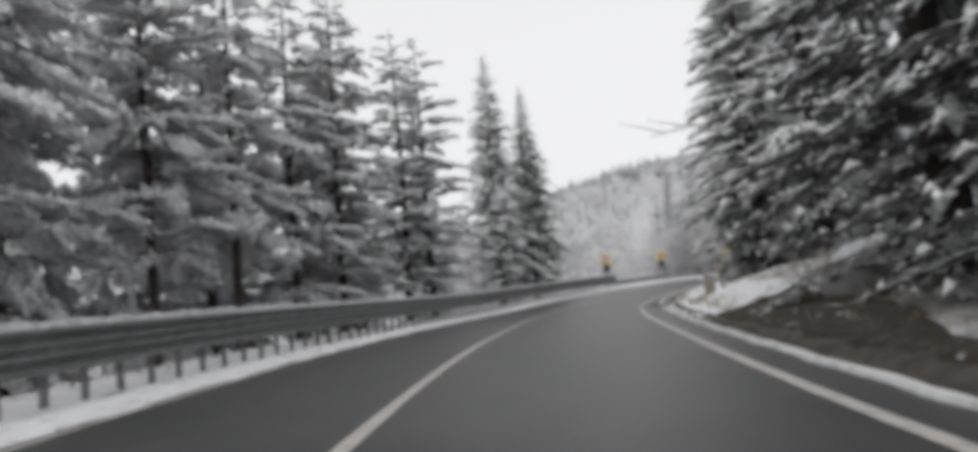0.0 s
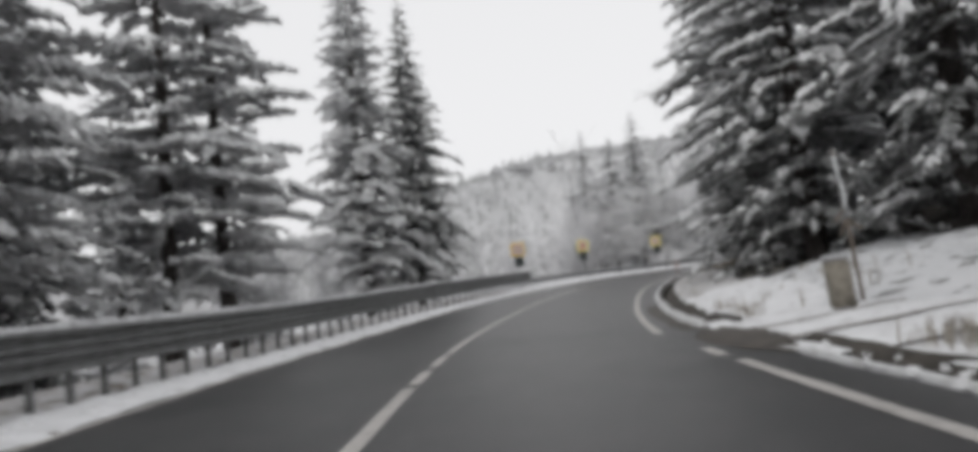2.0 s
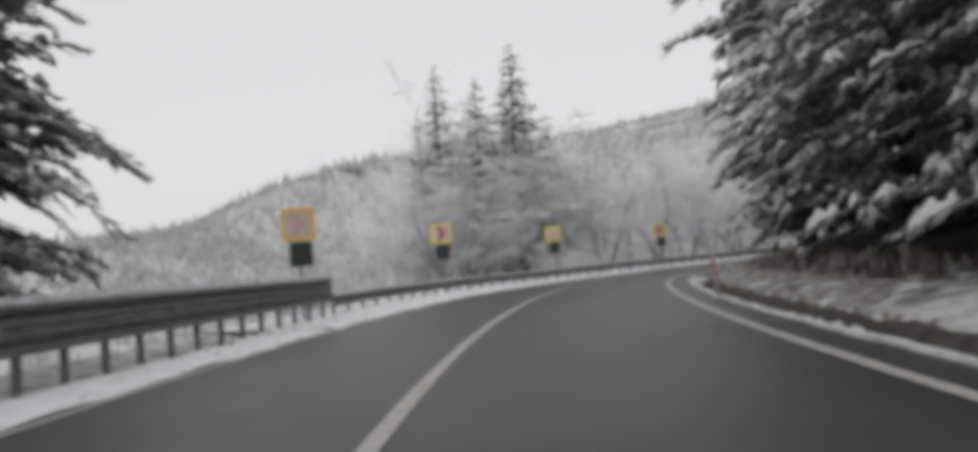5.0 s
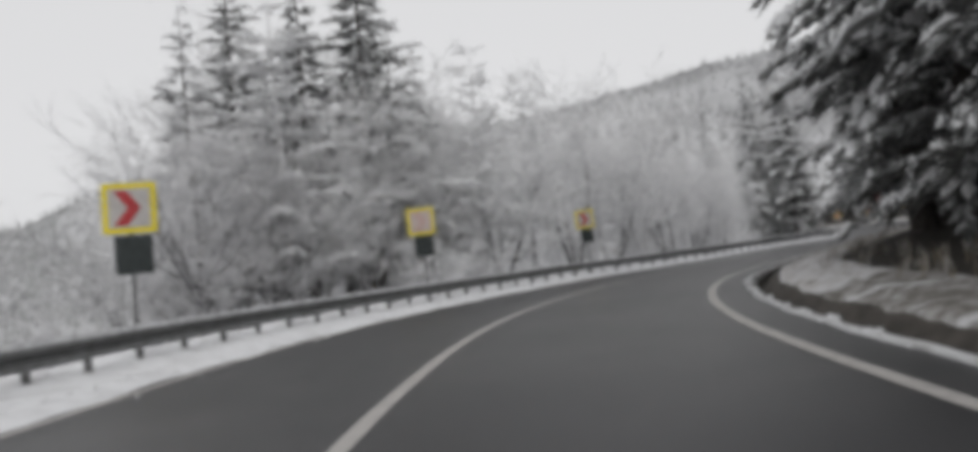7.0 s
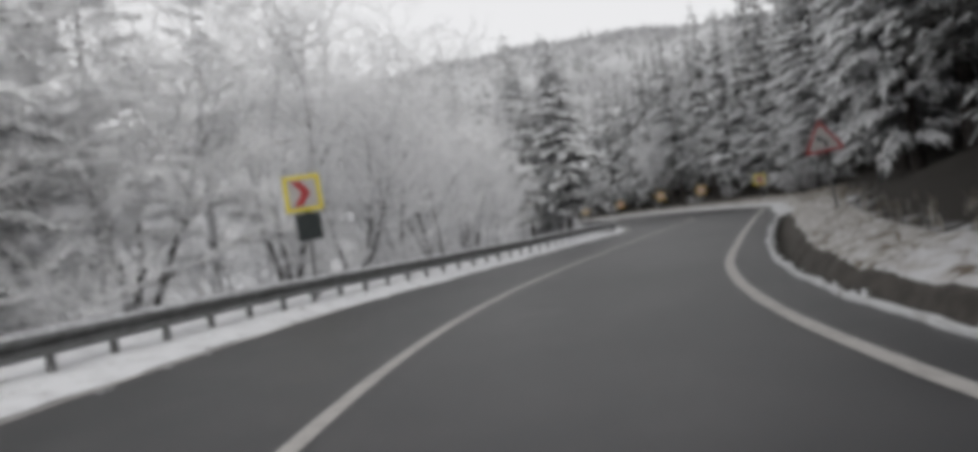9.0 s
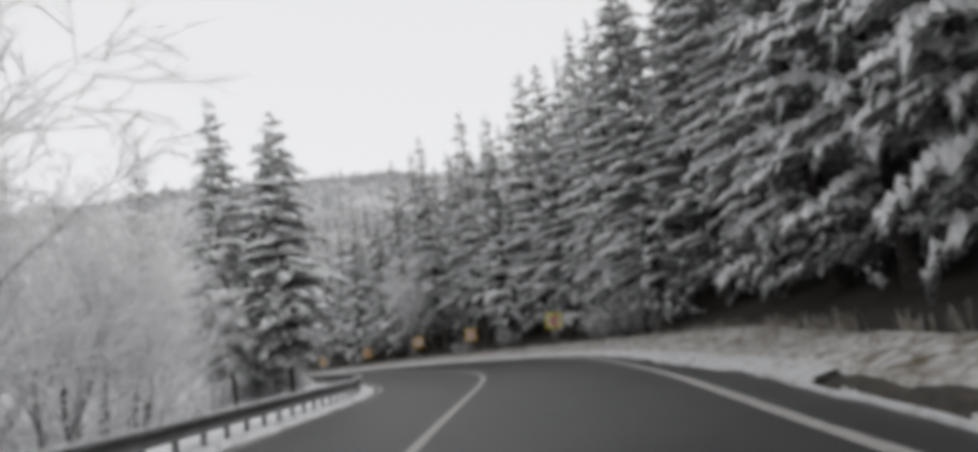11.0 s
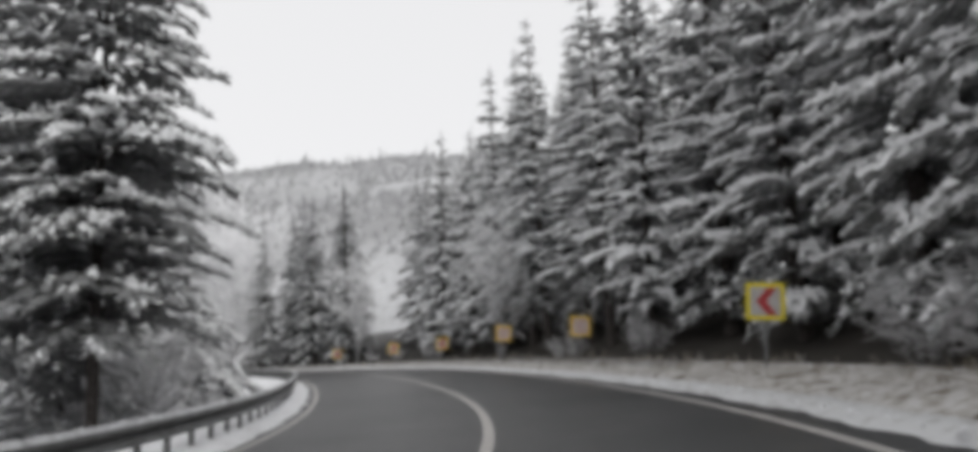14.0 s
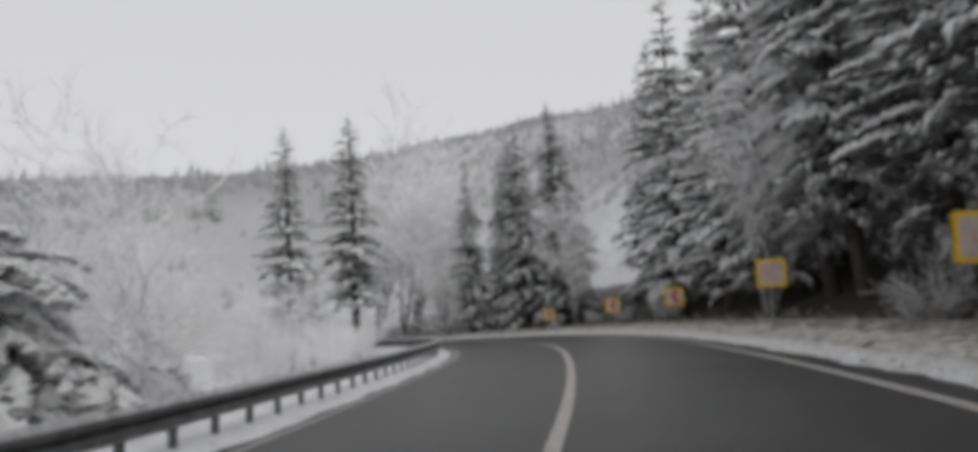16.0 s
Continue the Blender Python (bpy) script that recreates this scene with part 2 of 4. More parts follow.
def land(x, y):
    """Height of the land (arrays)."""
    s, off, z0 = road_coords(x, y)
    x, y = np.asarray(x, float).ravel(), np.asarray(y, float).ravel()
    late = np.clip((s - 90) / 14, 0, 1)
    r = np.clip(off - 5.0, 0, None)
    r2 = np.clip(off - 4.2, 0, None)
    right = (1 - late) * (np.minimum(r, 7) * (0.13 + 0.10 * np.clip((s - 42) / 10, 0, 1)) + np.clip(r - 7, 0, 60) * 0.30 + 0.19 * steep(s) * np.minimum(r, 4.5)) + late * (np.minimum(r2, 3) * 0.13 + np.clip(r2 - 3, 0, 60) * 0.30)
    l = np.clip(-off - 5.6, 0, None)
    left = -(np.minimum(l, 3) * 0.12 + np.clip(l - 3, 0, 14) * 0.32 + np.clip(l - 17, 0, 30) * 0.05)
    h = np.where(off > 0, right, left)
    h = h + np.clip((np.abs(off) - np.where(off > 0, 6.6, 5.5)) / 3, 0, 1) * (0.22 * wobble(x, y, 2.3) + 0.35 * wobble(x, y, 7.0, 2))
    near = np.abs(off) < 5.0
    h = np.where(near, -0.35, h)
    dx, dy = x - 55, y - 80
    d = np.hypot(dx, dy)
    az = np.degrees(np.arctan2(dx, dy))
    up = ridge(az) + 3 * wobble(x, y, 40.0, 4)
    f = np.clip((d - 75) / 255, 0, 1)
    f = f * f * (3 - 2 * f)
    far = up - 0.02 * np.clip(d - 340, 0, 3000)
    hills = z0 + h
    w = f * np.clip((np.abs(off) - 20) / 25, 0, 1)
    return hills * (1 - w) + (far + 2) * w


# ---------------- mesh helpers ----------------
def mesh_object(name, verts, faces, mats, parent=None, label="", smooth=False, index=None):
    me = bpy.data.meshes.new(name)
    me.from_pydata([tuple(v) for v in verts], [], [tuple(f) for f in faces])
    for m in (mats if isinstance(mats, (list, tuple)) else [mats]):
        me.materials.append(m)
    if index is not None:
        me.polygons.foreach_set("material_index", np.asarray(index, dtype=np.int32))
    if smooth:
        me.polygons.foreach_set("use_smooth", np.ones(len(me.polygons), dtype=bool))
    me.update()
    ob = new(name, me)
    if parent is not None:
        ob.parent = parent
    if label:
        ob["label"] = label
    return ob


def part(name, bm, mat, parent=None, label="", smooth=False):
    me = bpy.data.meshes.new(name)
    bm.to_mesh(me)
    bm.free()
    me.materials.append(mat)
    if smooth:
        me.polygons.foreach_set("use_smooth", np.ones(len(me.polygons), dtype=bool))
    ob = new(name, me)
    if parent is not None:
        ob.parent = parent
    if label:
        ob["label"] = label
    return ob


def ribbon(name, s0, s1, profile, mat, step=0.5, ragged=0.0, seed=0, smooth=True, parent=None):
    """A strip along the road; profile: (off, up) pairs from left to right, or a function of s giving them."""
    ss = np.linspace(s0, s1, max(2, int(round((s1 - s0) / step)) + 1))
    rng = random.Random(seed)
    verts, faces, k = [], [], 0
    for i, s in enumerate(ss):
        pr = profile(s) if callable(profile) else profile
        k = len(pr)
        for o, u in pr:
            verts.append(on_road(s, o + rng.uniform(-ragged, ragged), u + rng.uniform(-ragged, ragged) * 0.25))
        if i:
            a = (i - 1) * k
            faces += [(a + j, a + j + 1, a + k + j + 1, a + k + j) for j in range(k - 1)]
    return mesh_object(name, verts, faces, mat, parent, smooth=smooth)


def box(bm, sx, sy, sz, at=(0, 0, 0), bevel=0.0):
    r = bmesh.ops.create_cube(bm, size=1, matrix=Matrix.Translation(at) @ Matrix.Diagonal((sx, sy, sz, 1)))
    if bevel:
        es = list({e for v in r["verts"] for e in v.link_edges})
        bmesh.ops.bevel(bm, geom=es, offset=bevel, segments=2, affect="EDGES", clamp_overlap=True)


def tube(bm, path, radii, sides=8):
    """A capped tube along a path."""
    rings = []
    for i, p in enumerate(path):
        d = (Vector(path[min(i + 1, len(path) - 1)]) - Vector(path[max(i - 1, 0)])).normalized()
        q = d.to_track_quat("Z", "Y")
        rings.append([bm.verts.new(Vector(p) + q @ Vector((math.cos(a) * radii[i], math.sin(a) * radii[i], 0)))
                      for a in (2 * math.pi * j / sides for j in range(sides))])
    for a, b in zip(rings, rings[1:]):
        for j in range(sides):
            bm.faces.new((a[j], a[(j + 1) % sides], b[(j + 1) % sides], b[j]))
    bm.faces.new(rings[0][::-1])
    bm.faces.new(rings[-1])


# ---------------- ground, road, markings ----------------
def grid_lines(a, b, step):
    core = np.arange(a, b + 0.01, step)
    out = [step]
    grow = step
    while sum(out) < 1900:
        grow *= 1.17
        out.append(grow)
    o = np.cumsum(out)
    return np.concatenate([a - o[::-1], core, b + o])


SPRUCES, BROADLEAF = [], []     # filled below with (x, y, ...) before the ground is painted


def build_ground():
    gx, gy = grid_lines(-36, 130, 1.1), grid_lines(-24, 150, 1.1)
    xx, yy = np.meshgrid(gx, gy)
    z = land(xx, yy)
    s, off, _ = road_coords(xx, yy)
    x, y = xx.ravel(), yy.ravel()
    edge = np.where(s < 96, 4.75 + 1.4 * np.interp(s, [2, 6, 44, 50], [0.42, 1.0, 1.0, 0.62]), 6.3)
    z = z - 0.32 * ((off > 4.6) & (off < edge))
    z = z - 0.1 * ((off > 4.0) & (off < 7.6) & (s > 18.5) & (s < 25.4))
    # bare: snow-free patches; below, it also carries painted shade under the spruces.
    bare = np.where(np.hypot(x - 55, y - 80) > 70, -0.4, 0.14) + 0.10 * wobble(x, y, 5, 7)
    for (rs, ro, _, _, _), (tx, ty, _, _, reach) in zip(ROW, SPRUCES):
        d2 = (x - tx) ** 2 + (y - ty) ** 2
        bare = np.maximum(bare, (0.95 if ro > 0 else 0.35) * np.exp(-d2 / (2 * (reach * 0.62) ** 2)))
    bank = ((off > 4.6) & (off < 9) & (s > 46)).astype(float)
    # Bank foot under spruces: tree shade painted in as dark ground.
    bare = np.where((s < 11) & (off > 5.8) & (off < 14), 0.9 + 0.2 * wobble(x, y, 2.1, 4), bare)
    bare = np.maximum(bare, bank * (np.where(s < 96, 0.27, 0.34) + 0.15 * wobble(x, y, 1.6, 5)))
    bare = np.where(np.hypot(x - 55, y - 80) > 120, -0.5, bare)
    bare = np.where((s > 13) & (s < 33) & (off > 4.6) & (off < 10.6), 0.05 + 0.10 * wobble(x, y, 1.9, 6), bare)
    # Wood floor: needle litter plus deep tree shade, both painted as full bare.
    litter_shade = ((off > 6.1) & (off < 18) & (s > 97) & (s < 200)) | ((off > np.where(s > 50, 6.3, 7.2)) & (off < 18) & (s > 33.5) & (s <= 97))
    bare = np.where(litter_shade, np.where((s > 128) & (off < 7), 0.8 + 0.2 * wobble(x, y, 1.7, 3), 1.05), bare)
    nx, ny = len(gx), len(gy)
    i = np.arange(nx * ny).reshape(ny, nx)
    faces = np.stack([i[:-1, :-1], i[:-1, 1:], i[1:, 1:], i[1:, :-1]], -1).reshape(-1, 4)
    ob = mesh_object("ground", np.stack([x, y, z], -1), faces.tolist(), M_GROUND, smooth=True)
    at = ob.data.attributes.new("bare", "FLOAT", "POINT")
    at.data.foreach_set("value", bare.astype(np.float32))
    at = ob.data.attributes.new("scrub", "FLOAT", "POINT")
    weedy = np.clip((np.hypot(x - 55, y - 80) - 60) / 60 + 0.3 * wobble(x, y, 25, 2), 0, 1) * np.clip(0.8 + 0.3 * wobble(x, y, 14, 3) + 0.25 * wobble(x, y, 31, 6), 0, 1)
    weedy = np.where((off < -6.4) & (s > 46) & (s < 74), np.clip(0.85 + 0.35 * wobble(x, y, 4, 3), 0, 1), weedy)
    at.data.foreach_set("value", weedy.astype(np.float32))
    tagged(ob, "snow-dusted ground with bare brown patches and painted shade under trees", "ground", kind="structure")


def build_road():
    ob = ribbon("road", -28, 225, lambda s: [(-4.1, 0.0), (-3.4, 0.0), (0, 0.02), (3.65, 0.0), (4.28, -0.01)], M_ASPHALT, 1.0)
    tagged(ob, "wet dark grey asphalt road with two lanes", "road", kind="structure")

    def strip(name, s0, s1, off, width=0.15, label="worn white painted line on asphalt"):
        at = off if callable(off) else (lambda s: off)
        up = 0.026 if abs(at(s0)) < 1 else 0.008
        o = ribbon(name, s0, s1, lambda s: [(at(s) - width / 2, up), (at(s) + width / 2, up)], M_PAINT, 0.5, ragged=0.004, seed=int(s0) + 50)
        tagged(o, label, "road marking", kind="structure")
    strip("centre_line", -28, 19.6, 0.05)
    for a, b in ((19.9, 21.2), (21.7, 23.2)):
        strip("centre_line", a, b, 0.05, label="short white centre dash on asphalt")
    strip("centre_line", 23.6, 225, lambda s: float(np.interp(s, [52, 62, 86, 98], [0.04, 0.10, 0.10, 0.04])))
    strip("edge_line", 20.1, 21.0, 3.53, label="worn stub of white edge line on muddy asphalt")
    strip("edge_line", -28, 19.5, lambda s: float(np.interp(s, [8, 15], [3.65, 3.56])))
    strip("edge_line", 23.8, 88, lambda s: float(np.interp(s, [23.5, 28, 33, 56, 64, 84, 88], [3.42, 3.56, 3.65, 3.65, 3.58, 3.58, 3.65])))
    strip("edge_line", 88, 225, lambda s: float(np.interp(s, [88, 104], [3.65, 3.47])))
    strip("edge_line", 90, 225, -3.58, 0.13)
    strip("edge_line", -28, 90, lambda s: float(np.interp(s, [80, 90], [-3.27, -3.58])), 0.12)


def lump(s, j, amp):
    """Irregular swell along the road, another for each line j of a profile."""
    return amp * (0.5 * math.sin(s * 1.31 + j * 2.1) + 0.35 * math.sin(s * 2.77 + j * 4.7 + math.sin(s * 0.43 + j)) + 0.25 * math.sin(s * 6.13 + j * 1.3 + 2 * math.sin(s * 0.91)))


def build_verges():
    def left(s):
        e = 3.44 + np.interp(s, [88, 98], [0, 0.40]) + 0.05 * math.sin(s * 1.9) + 0.04 * math.sin(s * 4.3)
        up = float(np.interp(s, [50, 60], [0.03, 0.13]))
        if s < 52:
            return [(-4.86, 0.0), (-4.7, up + 0.02 * math.sin(s * 4.1)), (-4.4, up), (-e - 0.24, 0.05 + up * 0.2), (-e, 0.004)]
        return [(-9.0, -0.8), (-7.2, -0.1), (-6.2, 0.16), (-5.3, up + 0.10 + 0.05 * math.sin(s * 3.1)), (-4.7, up + 0.02 * math.sin(s * 4.1)), (-e - 0.24, 0.05 + up * 0.2), (-e, 0.004)]
    for a, b in ((-28, 51.9), (52.1, 225)):
        tagged(ribbon("verge", a, b, left, M_VERGE, 0.35, ragged=0.025, seed=3), "lumpy roadside snow verge under the guardrail", "verge", kind="structure")

    def behind(s):
        n = 0.05 * math.sin(s * 3.1)
        return [(-9.0, -0.8), (-7.2, -0.1), (-6.2, 0.12), (-5.3, 0.08 + n), (-4.8, 0.02)]
    for a, b, m, lab in ((-28, 13, M_VERGE, "snowy slope behind the guardrail"), (13, 52, M_THINSNOW, "weedy slope with thin snow behind the guardrail")):
        tagged(ribbon("verge", a, b, behind, m, 0.35, ragged=0.03, seed=4), lab, "verge", kind="structure")

    def kerb(s):
        w = 0.02 * math.sin(s * 2.3) + 0.015 * math.sin(s * 5.1)
        k = float(np.interp(s, [24, 24.6, 26, 31, 38], [0.2, 1.0, 1.0, 0.5, 0.0]))
        e = float(np.interp(s, [19.6, 20.4, 24.4, 25.1], [1.0, 0.1, 0.1, 1.0]))
        return [(o, h * e) for o, h in ((4.25 + w - 0.10 * k, -0.02), (4.26 + w - 0.08 * k, 0.04 + 0.02 * k), (4.295 + w - 0.01 * k, 0.05 + 0.05 * k), (4.335 + w + 0.02 * k, 0.03 + 0.06 * k), (4.36 + 0.03 * k, -0.12))]
    for a, b in ((-28, 20.4), (24.4, 97)):
        tagged(ribbon("kerb", a, b, kerb, M_KERBSNOW, 0.35, ragged=0.012, seed=5), "narrow concrete kerb covered with snow", "kerb", kind="structure")

    def ditch(s):
        w = np.interp(s, [-5, 8, 19, 25, 50, 88, 97], [4.95, 4.66, 4.62, 4.78, 4.76, 4.85, 4.62])
        d = np.interp(s, [90, 97], [1.0, 0.2])
        n = 0.05 * math.sin(s * 3.3) + 0.04 * math.sin(s * 7.9)
        return [(4.34, -0.05), (4.40, -0.26 * d), (w - 0.30, -0.30 * d), (w - 0.04 + n, 0.04), (w + 0.14 + n, 0.10)]
    for a, b in ((-28, 20.6), (24.2, 97)):
        tagged(ribbon("gutter", a, b, ditch, M_CONCRETE, 0.5, ragged=0.02, seed=6), "dark wet concrete roadside gutter", "gutter", kind="structure")

    rise = ((4.30, -0.03), (4.55, 0.03), (4.9, 0.055), (5.4, 0.09), (6.0, 0.15), (6.6, 0.21), (7.4, 0.27), (8.4, 0.26))

    def bank(s):
        w = np.interp(s, [-5, 8, 19, 25, 50, 88, 97], [4.95, 4.66, 4.62, 4.78, 4.76, 4.85, 4.62])
        u = np.interp(s, [2, 6, 44, 50], [0.42, 1.0, 1.0, 0.62])
        k = float(np.interp(s, [42, 52], [0.13, 0.23]) + 0.19 * steep(s)) * u
        row = [(w + 0.02, 0.0), (w + 0.10 + lump(s, 0, 0.07), 0.12), (w + 0.45 * u, 0.17 + lump(s, 1, 0.035)), (w + 0.75 * u, 0.165 + 0.5 * k + lump(s, 2, 0.04)), (w + 1.0 * u, 0.16 * u + k + lump(s, 3, 0.04)),
                (w + 1.4 * u, 0.14 * u + 1.4 * k + lump(s, 4, 0.045)), (w + 1.8 * u, 0.12 * u + 1.8 * k + lump(s, 5, 0.045)), (w + 2.5 * u, 2.4 * k - 0.15)]
        m = float(np.interp(s, [16.5, 19.0, 24.6, 27.5], [0.0, 1.0, 1.0, 0.0]))
        return [(o, h * (1 - m) + m * (float(np.interp(o, *zip(*rise))) - 0.05)) for o, h in row]
    for a, b, m, lab in ((-28, 10.5, M_SHADED_TURF, "dark turf foot of the bank with spruce shade in its colour"), (10.5, 20.0, M_VERGE, "snowy foot of the bank beside the gutter"), (23.8, 32, M_VERGE, "snowy foot of the bank beside the gutter"), (32, 46, M_THINSNOW, "snowy foot of the bank beside the gutter"),
                         (46, 66, M_DUSTED, "brown grassy bank with thin snow beside the gutter"), (66, 80, M_THINSNOW, "thinly snowed foot of the bank beside the gutter"), (80, 97, M_BANK, "thinly snowed foot of the bank beside the gutter")):
        tagged(ribbon("bank", a, b, bank, m, 0.35, ragged=0.012, seed=8), lab, "verge", kind="structure")

    def right(s):
        n = 0.05 * math.sin(s * 1.7) + 0.04 * math.sin(s * 4.7)
        e = np.interp(s, [95, 101], [0.5, 0.0])
        return [(3.97 + n + e, 0.004), (4.07 + n + e, 0.06), (4.26 + n + e, 0.10), (4.46 + n + e, 0.13), (4.66 + e, 0.0)]
    tagged(ribbon("verge", 95.5, 225, right, M_KERBSNOW, 0.35, ragged=0.03, seed=9), "snow verge rising from the road to the bank", "verge", kind="structure")

    def upper(s):
        k = float(np.interp(s, [95, 104], [0.15, 1.0]))
        return [(4.35 + lump(s, 0, 0.07), 0.04 * k), (4.75 + lump(s, 1, 0.07), 0.19 * k), (5.1, (0.23 + lump(s, 2, 0.04)) * k), (5.4, (0.27 + lump(s, 3, 0.05)) * k), (5.7, (0.31 + lump(s, 4, 0.05)) * k),
                (6.0, (0.34 + lump(s, 5, 0.06)) * k), (6.5 + lump(s, 6, 0.15), 0.33 * k), (7.0, 0.2 * k - 0.2)]
    tagged(ribbon("bank", 95.5, 128, upper, M_BANK, 0.35, ragged=0.018, seed=12), "tan grassy bank dusted with snow", "verge", kind="structure")

    def inner(s):
        return upper(s)[:4]

    def outer(s):
        return upper(s)[3:]
    tagged(ribbon("bank", 128, 225, inner, M_BANK, 0.35, ragged=0.04, seed=13), "tan grassy foot of the bank dusted with snow", "verge", kind="structure")
    tagged(ribbon("bank", 128, 225, outer, M_DUSTED, 0.35, ragged=0.03, seed=15), "turf bank dusted with snow under the spruces", "verge", kind="structure")

    def mouth(s):
        return [(o + (lump(s, j, 0.10) if j < 2 else 0.0), u + lump(s, j, 0.02)) for j, (o, u) in enumerate(rise)]
    tagged(ribbon("verge", 19.2, 25.2, mouth, M_VERGE, 0.25, ragged=0.012, seed=14), "snow lying across the mouth of the side track", "verge", kind="structure")
    for s0, bend in ((20.9, 0.10), (22.6, 0.14)):
        verts, faces = [], []
        for i, o in enumerate(np.arange(4.5, 8.2, 0.2)):
            u = float(np.interp(o, [q[0] for q in rise], [q[1] for q in rise]))
            c = s0 + bend * (o - 4.5) ** 1.3 + 0.04 * math.sin(o * 5)
            w = 0.11 + 0.03 * math.sin(o * 3.3 + s0) + 0.12 * max(0.0, 5.0 - o)
            verts += [on_road(c + d * w, o, u + lump(c, 3, 0.02) + h) for d, h in ((-1, 0.012), (0, 0.022), (1, 0.012))]
            if i:
                k = (i - 1) * 3
                faces += [(k, k + 1, k + 4, k + 3), (k + 1, k + 2, k + 5, k + 4)]
        tagged(mesh_object("rut", verts, faces, M_RUT, smooth=True), "dirty wheel rut pressed into the snow", "rut", kind="structure")
    verts, faces = [], []
    for i in range(12):
        o = 3.72 + i * 0.085
        mid, half = 21.9 + 0.1 * math.sin(i * 1.7), float(np.interp(o, [3.72, 3.95, 4.25, 4.45, 4.66], [0.5, 1.5, 2.3, 1.6, 0.7]))
        for j in range(15):
            c = mid + half * (j / 7 - 1) + 0.16 * math.sin(i * 2.3 + j * 1.9) * (j in (0, 1, 13, 14))
            u = float(np.interp(o, [3.6, 4.28, 4.55, 4.95], [0.008, 0.004, 0.045, 0.075]))
            verts.append(on_road(c, o, u + 0.012 * math.sin(j * 1.5 + i * 2.2) * (o > 4.2)))
        if i:
            faces += [((i - 1) * 15 + j, (i - 1) * 15 + j + 1, i * 15 + j + 1, i * 15 + j) for j in range(14)]
    tagged(mesh_object("track", verts, faces, M_MUD, smooth=True), "muddy brown side track meeting the road", "track", kind="structure")

    def dirt(s):
        n = lump(s, 2, 0.05)
        return [(3.84 + n, 0.005), (4.0, 0.008), (4.17, 0.006)]
    tagged(ribbon("mud_strip", 24.0, 32.0, dirt, M_MUD, 0.25, ragged=0.015, seed=21), "brown mud smeared between edge line and kerb", "mud", kind="structure")


# ---------------- guardrails ----------------
def w_beam(s0, s1, off, top, parent, name="beam"):
    """One length of W-shaped steel beam, with thickness, following the bend."""
    pr = [(-.010, 0.0), (.030, -.012), (.070, -.045), (.070, -.095), (.005, -.130), (.005, -.175), (.070, -.210), (.070, -.262), (.030, -.295), (-.010, -.307)]
    pr = pr + [(a - 0.012, b) for a, b in pr[::-1]]
    k = len(pr)
    verts, faces = [], []
    n = max(2, int((s1 - s0) / 0.8) + 1)
    for i, s in enumerate(np.linspace(s0, s1, n)):
        verts += [on_road(s, off(s) + a, top + b) for a, b in pr]
        if i:
            c = (i - 1) * k
            faces += [(c + j, c + (j + 1) % k, c + k + (j + 1) % k, c + k + j) for j in range(k)]
    faces += [tuple(range(k)), tuple(range((n - 1) * k, n * k))[::-1]]
    return mesh_object(name, verts, faces, M_STEEL, parent)


def snow_cap(s0, s1, off, top, parent):
    rng = random.Random(int(s0 * 10))
    verts, faces = [], []
    n = int((s1 - s0) / 0.25) + 1
    for i, s in enumerate(np.linspace(s0, s1, n)):
        h = (0.024 + rng.random() * 0.026) * (1.6 if top > 1 else 1.0)
        verts += [on_road(s, off(s) + a, top + b) for a, b in ((-.02, -.006), (-.012, h), (.028, h), (.056, -.034))]
        if i:
            c = (i - 1) * 4
            faces += [(c + j, c + j + 1, c + 4 + j + 1, c + 4 + j) for j in range(3)]
    return mesh_object("snow_cap", verts, faces, M_RAILSNOW, parent, smooth=True)


def guardrail(s0, s1, off, tops, spacing, label, post_top):
    root = new("guardrail")
    root.location = (0, 0, 0)
    tagged(root, label, "guardrail")
    a = s0
    while a < s1 - 0.1:
        b = min(a + 4.0, s1)
        for top in tops:
            w_beam(a, b + 0.02, off, top, root)
        snow_cap(a, b, off, tops[0], root)
        a = b
    bm = bmesh.new()
    box(bm, 0.012, 0.10, post_top + 0.5, (0.0, 0, (post_top - 0.5) / 2))
    box(bm, 0.055, 0.010, post_top + 0.5, (-0.028, -0.046, (post_top - 0.5) / 2))
    box(bm, 0.055, 0.010, post_top + 0.5, (-0.028, 0.046, (post_top - 0.5) / 2))
    box(bm, 0.07, 0.05, 0.16, (0.02, 0, post_top - 0.16))
    me = bpy.data.meshes.new("post")
    bm.to_mesh(me)
    bm.free()
    me.materials.append(M_POST)
    s = s0 + 0.3
    while s < s1:
        p = new("post", me)
        p.parent = root
        p.matrix_basis = Matrix.Translation(on_road(s, off(s) - 0.045)) @ pose(0, 0, 0, 0, 0, math.degrees(heading(s)))
        s += spacing
    return root


def build_rails():
    guardrail(-26, 55.5, lambda s: -4.81, (1.07, 0.757), 0.8, "tall double-beam galvanised steel guardrail with snow on top", 1.0)
    guardrail(55.7, 205, lambda s: float(np.interp(s, [55, 66, 76, 86, 100], [-4.9, -4.84, -4.62, -4.62, -4.33])), (0.63,), 1.0,
              "low galvanised steel guardrail with snow on top", 0.58)


